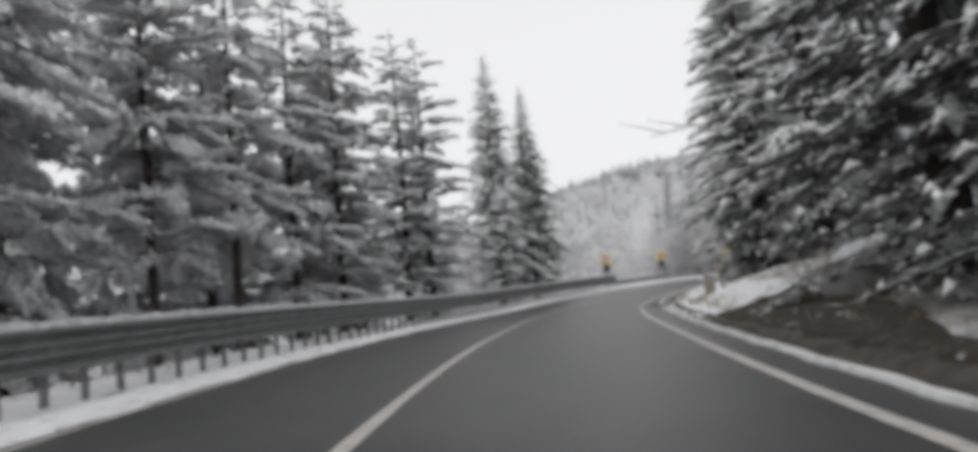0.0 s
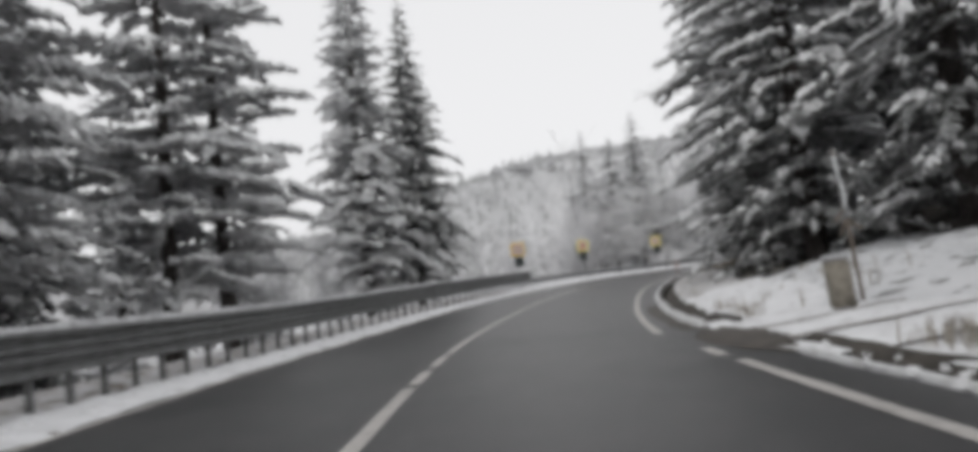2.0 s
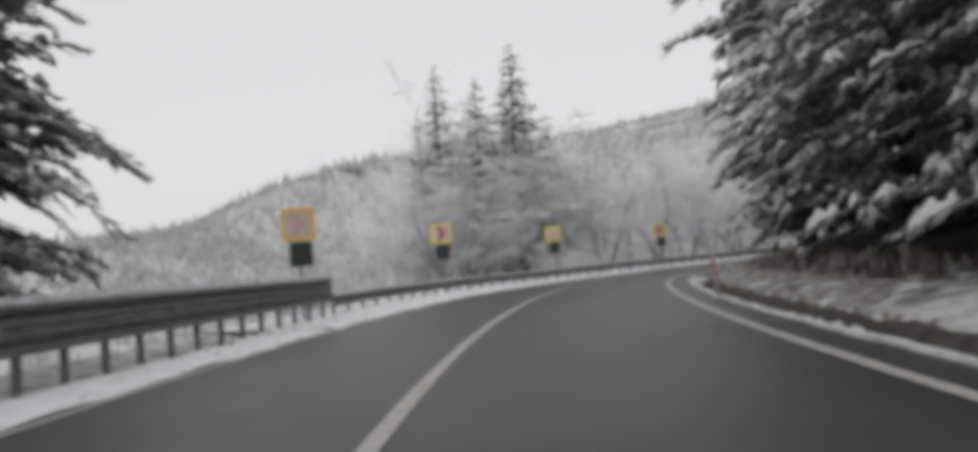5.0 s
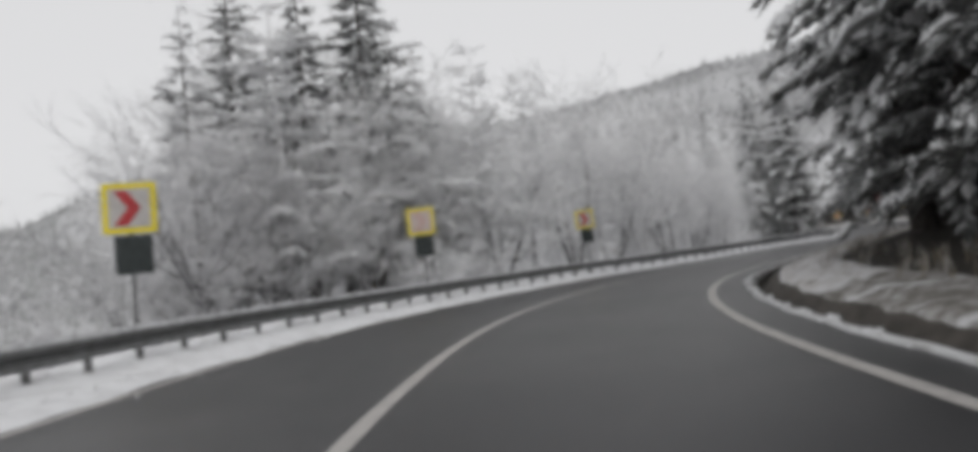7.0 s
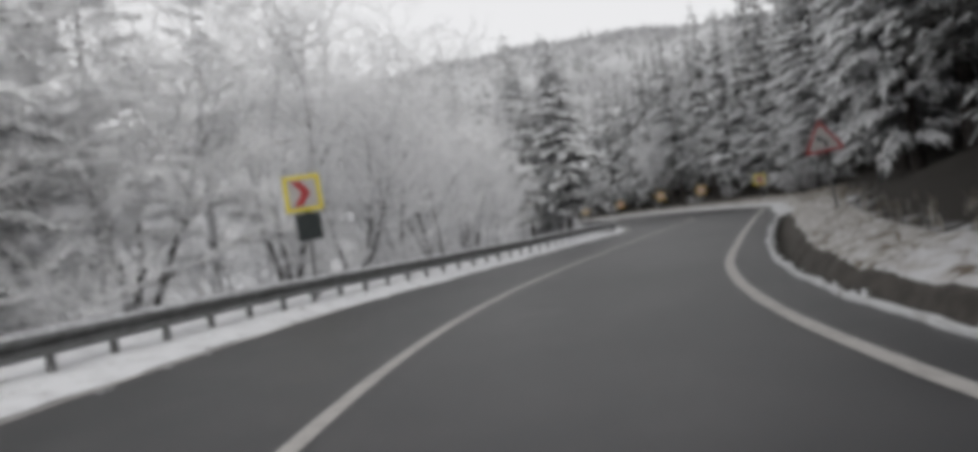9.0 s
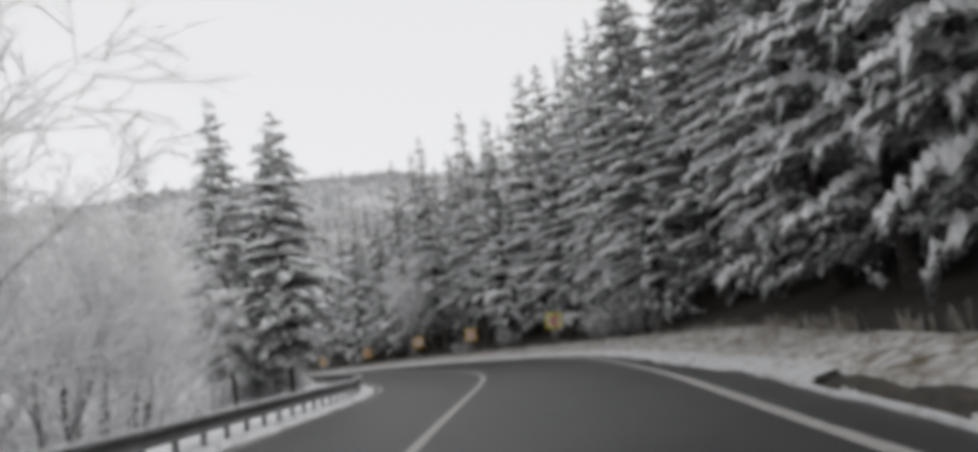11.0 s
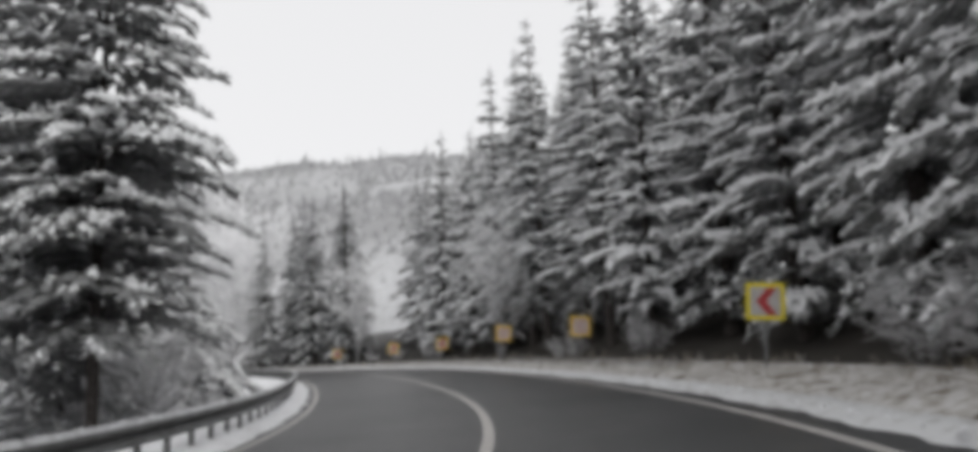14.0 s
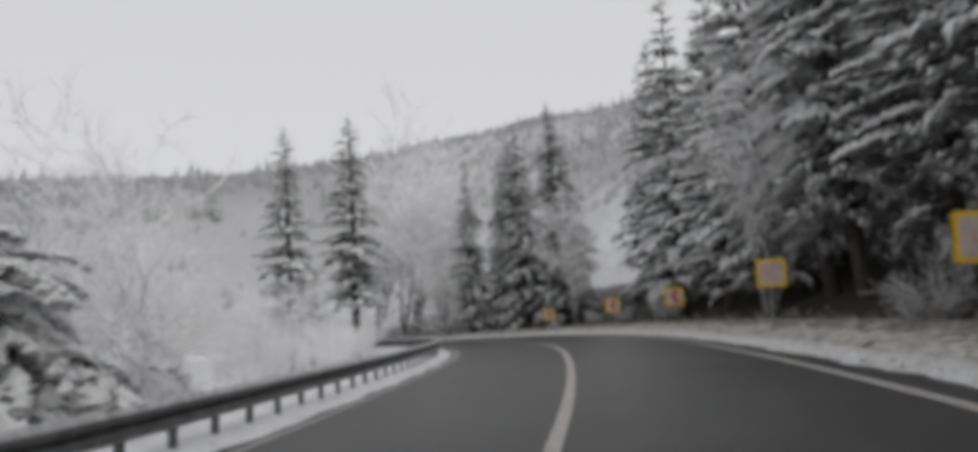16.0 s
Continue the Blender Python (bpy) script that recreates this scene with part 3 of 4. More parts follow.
# ---------------- signs ----------------
def chevron_sign(s, off, centre, way, amber=False, faded=False, panel=True, lean=0.0, size=0.78, tilt=0.0):
    """A square warning panel with an arrow chevron; way +1 points right."""
    root = new("chevron_sign")
    base = on_road(s, off)
    g = float(land([base.x], [base.y])[0])
    foot = min(g, base.z + 0.1) - 0.1
    eye = on_road(s - 24, 1.3)
    ang = math.degrees(math.atan2(eye.y - base.y, eye.x - base.x)) + 90
    root.matrix_basis = Matrix.Translation((base.x, base.y, foot)) @ pose(0, 0, 0, tilt, lean, ang)
    c = base.z + centre - foot
    h = size / 2
    bm = bmesh.new()
    box(bm, size, 0.022, size, (0, 0, c), 0.01)
    face = part("panel", bm, M_ORANGE if amber else M_YELLOW, root, "amber reflective border" if amber else "yellow reflective border")
    bm = bmesh.new()
    box(bm, size - 0.17, 0.012, size - 0.17, (0, -0.012, c), 0.004)
    part("field", bm, M_PINK if faded else M_FIELD, face, "faded pinkish field" if faded else "whitish field")
    bm = bmesh.new()
    w, d = 0.19, 0.20
    pts = [(-0.22, 0.27), (-0.22 + w, 0.27), (-0.22 + w + d, 0), (-0.22 + w, -0.27), (-0.22, -0.27), (-0.22 + d, 0)]
    pts = [(way * x, z) for x, z in pts]
    front = [bm.verts.new((x, -0.026, c + z)) for x, z in pts]
    rear = [bm.verts.new((x, -0.016, c + z)) for x, z in pts]
    for a in ((0, 1, 2, 5), (5, 2, 3, 4)):
        bm.faces.new([front[i] for i in a])
        bm.faces.new([rear[i] for i in a][::-1])
    for i in range(6):
        bm.faces.new((front[i], front[(i + 1) % 6], rear[(i + 1) % 6], rear[i]))
    bmesh.ops.recalc_face_normals(bm, faces=bm.faces)
    part("chevron", bm, M_FADED if faded else M_RED, face, "washed-out red chevron" if faded else "red chevron")
    bm = bmesh.new()
    tube(bm, [(0, 0.045, 0), (0, 0.045, c + (h - 0.04 if panel else h + 0.45))], [0.03, 0.03], 10)
    part("pole", bm, M_POLE, root, "grey steel pole")
    for dz in (0.22, -0.22):
        bm = bmesh.new()
        box(bm, 0.16, 0.05, 0.04, (0, 0.03, c + dz), 0.006)
        part("clamp", bm, M_POLE, root)
    if panel:
        bm = bmesh.new()
        box(bm, 0.54, 0.09, 0.60, (0.03, 0.03, c - h - 0.33), 0.015)
        part("control_box", bm, M_DARKBOX, root, "dark grey-green box under the panel")
    kind = "faded square chevron sign" if faded else "square chevron sign with a red arrow"
    side = "above a dark box" if panel else "on a steel pole"
    tagged(root, f"{'amber' if amber else 'yellow'}-bordered {kind} {side}", "road sign", group="chevron signs along the bend")
    return root


def bend_sign(s, off):
    """The red-edged triangle that warns of a bend, on a leaning pole."""
    root = new("warning_sign")
    base = on_road(s, off)
    g = float(land([base.x], [base.y])[0])
    eye = on_road(s - 22, 1.3)
    ang = math.degrees(math.atan2(eye.y - base.y, eye.x - base.x)) + 90
    root.matrix_basis = Matrix.Translation((base.x, base.y, g - 0.1)) @ pose(0, 0, 0, 0, -4, ang)
    c = base.z + 1.87 - g + 0.1

    def tri(name, r, y0, y1, mat, label, parent):
        bm = bmesh.new()
        ring = []
        for y in (y0, y1):
            v = []
            for k in range(3):
                a = math.pi / 2 + k * 2.0944
                for da in (-0.16, 0.0, 0.16):
                    rr = r * (0.93 if da else 0.97)
                    v.append(bm.verts.new((math.cos(a + da * 0.5) * rr, y, c + math.sin(a + da * 0.5) * rr)))
            ring.append(v)
        bm.faces.new(ring[0])
        bm.faces.new(ring[1][::-1])
        for i in range(9):
            bm.faces.new((ring[0][i], ring[0][(i + 1) % 9], ring[1][(i + 1) % 9], ring[1][i]))
        bmesh.ops.recalc_face_normals(bm, faces=bm.faces)
        return part(name, bm, mat, parent, label)
    face = tri("panel", 0.48, -0.012, 0.012, M_RED, "red triangular border", root)
    tri("field", 0.375, -0.02, -0.013, M_FIELD, "white triangular field", face)
    bm = bmesh.new()
    pts = [(0.09, -0.16), (0.03, -0.16), (0.03, -0.03), (-0.05, 0.03), (-0.10, -0.01), (-0.12, 0.12), (0.0, 0.10), (-0.02, 0.06), (0.09, 0.0)]
    f = [bm.verts.new((x, -0.026, c + z)) for x, z in pts]
    b = [bm.verts.new((x, -0.021, c + z)) for x, z in pts]
    bm.faces.new(f)
    bm.faces.new(b[::-1])
    for i in range(len(pts)):
        bm.faces.new((f[i], f[(i + 1) % len(pts)], b[(i + 1) % len(pts)], b[i]))
    bmesh.ops.recalc_face_normals(bm, faces=bm.faces)
    part("bend_arrow", bm, M_BLACK, face, "black bent arrow")
    bm = bmesh.new()
    tube(bm, [(0, 0.04, 0), (0, 0.04, c + 0.3)], [0.03, 0.03], 10)
    part("pole", bm, M_POLE, root, "grey steel pole")
    for dz in (0.12, -0.18):
        bm = bmesh.new()
        box(bm, 0.16, 0.05, 0.04, (0, 0.025, c + dz), 0.006)
        part("clamp", bm, M_POLE, root)
    tagged(root, "red-edged triangular bend warning sign on a leaning pole", "road sign")


def marker_stone(s, off):
    root = new("marker_stone")
    base = on_road(s, off)
    g = float(land([base.x], [base.y])[0])
    root.matrix_basis = Matrix.Translation((base.x, base.y, max(g, base.z + 0.24) - 0.06)) @ pose(0, 0, 0, 0, -4, math.degrees(heading(s)) - 10)
    bm = bmesh.new()
    box(bm, 0.35, 0.24, 0.74, (0, 0, 0.37), 0.03)
    part("block", bm, M_STONE, root, "beige stone block", True)
    bm = bmesh.new()
    box(bm, 0.39, 0.28, 0.09, (0, 0, 0.77), 0.035)
    part("snow_cap", bm, M_RAILSNOW, root, "cap of snow", True)
    tagged(root, "beige stone roadside marker block capped with snow", "marker stone")


def leaning_pole(s, off):
    root = new("leaning_pole")
    base = on_road(s, off)
    g = float(land([base.x], [base.y])[0])
    root.matrix_basis = Matrix.Translation((base.x, base.y, g - 0.15)) @ pose(0, 0, 0, 0, -4, math.degrees(heading(s)))
    bm = bmesh.new()
    tube(bm, [(0, 0, 0), (0.01, 0, 1.2), (0, 0, 2.45)], [0.035, 0.032, 0.028], 8)
    part("shaft", bm, M_WOOD, root, "weathered wooden shaft")
    bm = bmesh.new()
    tube(bm, [(0.0, -0.01, 1.35), (0.03, -0.02, 1.7), (0, -0.01, 2.1), (0, 0, 2.48)], [0.032, 0.05, 0.04, 0.02], 7)
    part("snow_clump", bm, M_RAILSNOW, root, "snow frozen to the shaft", True)
    for a, b in (((0, 0, 1.35), (0.22, 0.05, 1.15)), ((0, 0, 1.5), (-0.2, -0.04, 1.32)), ((0, 0, 1.4), (-0.10, 0.05, 1.1))):
        bm = bmesh.new()
        tube(bm, [a, b], [0.02, 0.028], 6)
        part("broken_arm", bm, M_WOOD, root)
    tagged(root, "leaning weathered pole with broken arms and frozen snow", "pole")


def delineator(s, off):
    root = new("delineator_post")
    root.matrix_basis = Matrix.Translation(on_road(s, off, -0.02)) @ pose(0, 0, 0, 3, -5, math.degrees(heading(s)) + 8)
    bm = bmesh.new()
    box(bm, 0.085, 0.045, 0.86, (0, 0, 0.43), 0.018)
    body = part("body", bm, M_PINK, root, "dirty off-white plastic body", True)
    for z, h in ((0.68, 0.10), (0.53, 0.08)):
        bm = bmesh.new()
        box(bm, 0.091, 0.051, h, (0, 0, z), 0.012)
        part("band", bm, M_ORANGEPOST, body, "faded orange band")
    bm = bmesh.new()
    box(bm, 0.26, 0.18, 0.08, (0, 0, 0.04), 0.03)
    part("foot", bm, M_KERBSNOW, root, "snow-crusted foot", True)
    tagged(root, "leaning white and orange roadside delineator post", "delineator")


def gutter_slab(s, off):
    root = new("gutter_slab")
    root.matrix_basis = Matrix.Translation(on_road(s, off, -0.3)) @ pose(0, 0, 0, 3, -4, math.degrees(heading(s)) + 6)
    bm = bmesh.new()
    box(bm, 0.42, 0.30, 0.34, (0, 0, 0.17), 0.03)
    part("block", bm, M_STONE, root, "weathered concrete block", True)
    bm = bmesh.new()
    bmesh.ops.create_icosphere(bm, subdivisions=2, radius=1.0, matrix=Matrix.Translation((0, 0, 0.36)) @ Matrix.Diagonal((0.25, 0.19, 0.10, 1)))
    rng = random.Random(4)
    for v in bm.verts:
        v.co += Vector((rng.uniform(-.012, .012), rng.uniform(-.012, .012), rng.uniform(-.012, .012)))
    part("snow_cap", bm, M_VERGE, root, "rounded cap of snow", True)
    tagged(root, "snow-capped concrete block lying across the gutter", "concrete block")


def build_signs():
    bend_sign(90.3, 5.76)
    gutter_slab(60.0, 4.56)
    marker_stone(23.2, 6.12)
    leaning_pole(23.7, 6.6)
    delineator(52.6, 4.2)
    for i, (s, off, c) in enumerate(((54.49, -5.09, 2.40), (65.2, -5.12, 2.45), (74.85, -4.60, 2.45), (85.42, -4.83, 2.44))):
        chevron_sign(s, off, c, 1, amber=i == 0, faded=i in (0, 2), lean=(0, 1, -1, -1.5)[i])
    for i, (s, off, c) in enumerate(((123.7, 5.70, 1.60), (136.0, 5.84, 1.57), (144.6, 5.35, 1.62), (154.95, 5.28, 1.40), (163.45, 5.27, 1.36), (172.3, 5.47, 1.22))):
        chevron_sign(s, off, c, -1, amber=i > 0, faded=i in (1, 2), panel=False, size=0.74, lean=(5, 4, 3, 0, 2, 0)[i])


# ---------------- trees ----------------
def fan(rng, length, snow_share, twigs, droop, slim=1.0):
    """Vertices and triangles of one drooping bough along +x: needles, and the snow lying on it."""
    nv, nf, sv, sf = [], [], [], []

    def axis(u):
        return np.array([length * u, 0.0, length * (0.16 * u - droop * u * u)])

    def leaf(p, d, l, w, snow):
        n = np.cross(d, (0, 0, 1.0))
        n /= np.linalg.norm(n) + 1e-9
        a, b, c = p, p + d * l * rng.uniform(0.4, 0.62) + (0, 0, 0.02 * l), p + d * l + (0, 0, -rng.uniform(0.12, 0.5) * l)
        hang = np.array([0, 0, -w * rng.uniform(0.6, 1.2)])
        e, g = d * l * rng.uniform(-0.12, 0.16), d * l * rng.uniform(-0.12, 0.16)
        k = len(nv)
        nv.extend([a, b + n * w + hang + e, c, b - n * w + hang + g])
        nf.extend([(k, k + 1, k + 2), (k, k + 2, k + 3)])
        if snow:
            k = len(sv)
            f = rng.uniform(0.6, 0.98)
            up = np.array([0, 0, 0.02 + 0.10 * w])
            q = rng.uniform(0.72, 0.95)
            sv.extend([a + (c - a) * rng.uniform(0.0, 0.2) + (0, 0, 0.012), b + n * w * f + hang * f * 0.75 + up * 0.8 + e, b + up * 2.4, b - n * w * f + hang * f * 0.75 + up * 0.8 + g, a + (c - a) * q + up * 0.6])
            sf.extend([(k, k + 1, k + 2), (k, k + 2, k + 3), (k + 1, k + 4, k + 2), (k + 2, k + 4, k + 3)])
    for i in range(twigs):
        u = 0.16 + 0.80 * (i + rng.random() * 0.6) / twigs
        side = 1 if i % 2 else -1
        ang = side * rng.uniform(0.55, 1.0)
        l = length * rng.uniform(0.24, 0.42) * (1.08 - 0.70 * u) * (12 / twigs) ** 0.45
        d = np.array([math.cos(ang), math.sin(ang), rng.uniform(-0.42, -0.05)])
        d /= np.linalg.norm(d)
        leaf(axis(u) + np.array([0, side * rng.random() ** 1.5 * 0.22 * (1 - u) * length * (twigs > 16), 0]), d, l, l * slim * rng.uniform(0.26, 0.46), rng.random() < snow_share * (0.35 + 1.1 * u))
    for u in (0.30, 0.55, 0.80):
        e = axis(min(1, u + 0.24)) - axis(u)
        e /= np.linalg.norm(e)
        leaf(axis(u), e, length * 0.34 * (12 / twigs) ** 0.45, length * 0.08 * slim * (12 / twigs) ** 0.3, rng.random() < snow_share * (0.5 + u))
    return [np.array(q) for q in (nv, nf, sv, sf)]


def spruce_meshes(seed, height, reach, whorls, per, twigs, clear, snow, droop, needles=None, shape=0.9, slim=1.0, snow_mat=None, dead=0, shade=0.0, bark=None, mess=1.0, stem=0.0135):
    """One spruce: trunk with limbs, crown of boughs, snow on the boughs. Returns three meshes."""
    rng = random.Random(seed)
    pool = [fan(rng, 1.0, snow, twigs, droop * rng.uniform(0.7, 1.4), slim) for _ in range(10)]
    sheltered = [fan(rng, 1.0, snow * 0.18, twigs, droop * rng.uniform(0.8, 1.5), slim) for _ in range(5)] if shade else pool
    NV, NF, SV, SF = [], [], [], []
    nn = ns = 0
    bm = bmesh.new()
    n = 9
    bend = rng.uniform(-0.15, 0.15)
    tube(bm, [(bend * math.sin(3 * i / n), bend * math.cos(2 * i / n) - bend, height * i / n) for i in range(n + 1)],
         [max(0.012, stem * height * (1 - i / n) ** 0.85) for i in range(n + 1)], 8)
    for w in range(whorls):
        t = (w + rng.random() * 0.8) / whorls
        z = clear + (height - clear) * (1 - (1 - t) ** 1.12) * 0.985
        base = reach * (1 - (z - clear * 0.4) / (height - clear * 0.4)) ** shape + 0.10
        if t < 0.12:
            base *= 0.80
        for b in range(per if t < 0.8 else max(3, per - 2)):
            az = 2 * math.pi * (b + rng.random() * 0.8) / per + w * 2.4
            l = base * rng.uniform(0.62, 1.18)
            if rng.random() < 0.06:
                l *= 1.25
            p = sheltered[rng.randrange(5)] if z + rng.uniform(-1.2, 1.2) < shade else pool[rng.randrange(10)]
            pitch = rng.uniform(-0.15, 0.12) * mess + 0.35 * t
            ca, sa, cp, sp = math.cos(az), math.sin(az), math.cos(pitch), math.sin(pitch)
            R = np.array([[ca * cp, -sa, -ca * sp], [sa * cp, ca, -sa * sp], [sp, 0, cp]])
            zz = z + rng.uniform(-0.35, 0.35) * mess * (1 - 0.7 * t)
            scale3 = np.array([l, l * rng.uniform(0.85, 1.25) if l > 0.6 else l * 1.3, l])
            v = (p[0] * scale3) @ R.T + (0, 0, zz)
            NV.append(v)
            NF.append(p[1] + nn)
            nn += len(v)
            if len(p[2]):
                v = (p[2] * scale3) @ R.T + (0, 0, zz)
                SV.append(v)
                SF.append(p[3] + ns)
                ns += len(v)
            if l > 1.3:
                q = [Vector((ca * cp * l * u, sa * cp * l * u, zz + l * (sp * u + 0.16 * u - droop * u * u))) for u in (0, 0.35, 0.75)]
                tube(bm, q, [0.028, 0.018, 0.006], 3)
    for _ in range(dead):
        az, z = rng.uniform(0, 6.28), rng.uniform(clear + 1.0, height * 0.5)
        d = Vector((math.cos(az), math.sin(az), rng.uniform(0.05, 0.3)))
        l = reach * rng.uniform(1.15, 1.4) * (1 - 0.6 * z / height)
        q = [Vector((0, 0, z)) + d * l * u + Vector((0, 0, -0.25 * l * u * u)) for u in (0, 0.35, 0.7, 1.0)]
        tube(bm, q, [0.03, 0.022, 0.014, 0.006], 4)
        for _ in range(6):
            u = rng.uniform(0.6, 0.95)
            a = Vector((0, 0, z)) + d * l * u + Vector((0, 0, -0.25 * l * u * u))
            e = (d + Vector((rng.gauss(0, 0.6), rng.gauss(0, 0.6), rng.uniform(-0.5, 0.4)))).normalized()
            tube(bm, [a, a + e * rng.uniform(0.3, 0.7)], [0.01, 0.004], 3)
    trunk = bpy.data.meshes.new("trunk")
    bm.to_mesh(trunk)
    bm.free()
    trunk.materials.append(bark or M_BARK)
    crown, load = bpy.data.meshes.new("crown"), bpy.data.meshes.new("snow_load")
    crown.from_pydata(np.concatenate(NV).tolist(), [], np.concatenate(NF).tolist())
    crown.materials.append(needles or M_NEEDLE)
    load.from_pydata(np.concatenate(SV).tolist(), [], np.concatenate(SF).tolist())
    load.materials.append(snow_mat or (M_SNOWDUST if needles else M_SNOWBOUGH))
    return trunk, crown, load


def branchy_meshes(seed, height, stems, spread, levels=3, twig=0.011, leaf=2, limb=None, rime=None):
    """One leafless tree: dark limbs and a cloud of rimed twigs. Returns three meshes."""
    rng = random.Random(seed)
    bm, base = bmesh.new(), bmesh.new()
    TV, TF = [], []

    def stick(a, b, r0, r1):
        d = (b - a).normalized()
        q = d.to_track_quat("Z", "Y")
        k = len(TV)
        for p, r in ((a, r0), (b, r1)):
            for j in range(3):
                TV.append(p + q @ Vector((math.cos(2.094 * j) * r, math.sin(2.094 * j) * r, 0)))
        for j in range(3):
            TF.append((k + j, k + (j + 1) % 3, k + 3 + (j + 1) % 3, k + 3 + j))

    def spike(a, b, r):
        q = (b - a).normalized().to_track_quat("Z", "Y")
        k = len(TV)
        for j in range(3):
            TV.append(a + q @ Vector((math.cos(2.094 * j) * r, math.sin(2.094 * j) * r, 0)))
        TV.append(b)
        TF.extend([(k, k + 1, k + 3), (k + 1, k + 2, k + 3), (k + 2, k, k + 3)])

    def turn(d, amount):
        v = d + Vector((rng.gauss(0, 1), rng.gauss(0, 1), rng.gauss(0, 0.7))) * amount
        return v.normalized()

    def grow(p, d, length, r, level):
        n = (6, 4, 3)[min(level, 2)]
        path, rad = [p.copy()], [r]
        for i in range(n):
            d = turn(d, 0.13 if level == 0 else 0.2)
            d = (d + Vector((0, 0, 0.06 if level else 0.0))).normalized()
            p = p + d * (length / n)
            path.append(p.copy())
            rad.append(r * (1 - 0.75 * (i + 1) / n))
            kids = (2 if i > 0 else 0) if level < 1 else (1 + (i % 2) if level < 2 else leaf)
            if level == 0 and i == 0 and rng.random() < 0.4:
                kids = 1
            for _ in range(kids):
                e = turn(d, 0.75)
                if level == 0:
                    e = (e + Vector((0, 0, 0.25))).normalized()
                if level < levels - 1:
                    grow(p, e, length * rng.uniform(0.34, 0.58), rad[-1] * 0.62 + 0.003, level + 1)
                else:
                    l = length * rng.uniform(0.35, 0.8)
                    m = p + e * l
                    spike(p, m, twig * 1.25)
                    g = turn(e, 0.6)
                    spike(m - e * l * rng.uniform(0.2, 0.6), m + g * l * 0.45, twig)
                    g = turn(e, 0.8)
                    spike(m - e * l * rng.uniform(0.3, 0.8), m + g * l * 0.35, twig * 0.9)
        if level == 0:
            tube(base, path[:4], rad[:4], 7)
            tube(bm, path[3:], rad[3:], 6)
        elif level < 2:
            tube(bm, path, rad, 4)
        else:
            for a, b, ra, rb in zip(path, path[1:], rad, rad[1:]):
                stick(a, b, max(ra, twig), max(rb, twig * 0.8))
    for i in range(stems):
        az = 2 * math.pi * (i + rng.random()) / stems
        d = Vector((math.cos(az) * spread, math.sin(az) * spread, 1)).normalized()
        grow(Vector((math.cos(az) * 0.12 * (stems > 1), math.sin(az) * 0.12 * (stems > 1), -0.1)), d, height * rng.uniform(0.75, 1.0), 0.0145 * height, 0)
    trunk = bpy.data.meshes.new("trunk")
    base.to_mesh(trunk)
    base.free()
    trunk.materials.append(limb or M_GREYLIMB)
    limbs = bpy.data.meshes.new("limbs")
    bm.to_mesh(limbs)
    bm.free()
    limbs.materials.append(limb or M_FROSTLIMB)
    tw = bpy.data.meshes.new("twigs")
    tw.from_pydata([tuple(v) for v in TV], [], TF)
    tw.materials.append(rime or M_FROSTTWIG)
    return trunk, limbs, tw


def plant(name, meshes, names, label, category, group):
    """A prototype thing out of shared meshes; returned as a function that places copies."""
    def put(x, y, scale, turn, own_label="", lean=0.0, sink=0.08):
        z = float(land([x], [y])[0]) - sink
        root = new(name)
        for nm, me in zip(names, meshes):
            o = new(nm, me)
            o.parent = root
        sx = scale if isinstance(scale, tuple) else (scale, scale, scale)
        root.matrix_basis = Matrix.Translation((x, y, z)) @ pose(0, 0, 0, lean, 0, turn) @ Matrix.Diagonal((*sx, 1))
        tagged(root, own_label or label, category, group)
        return root
    return put


def xy(s, off):
    p = on_road(s, off)
    return p.x, p.y


rnd = random.Random(11)
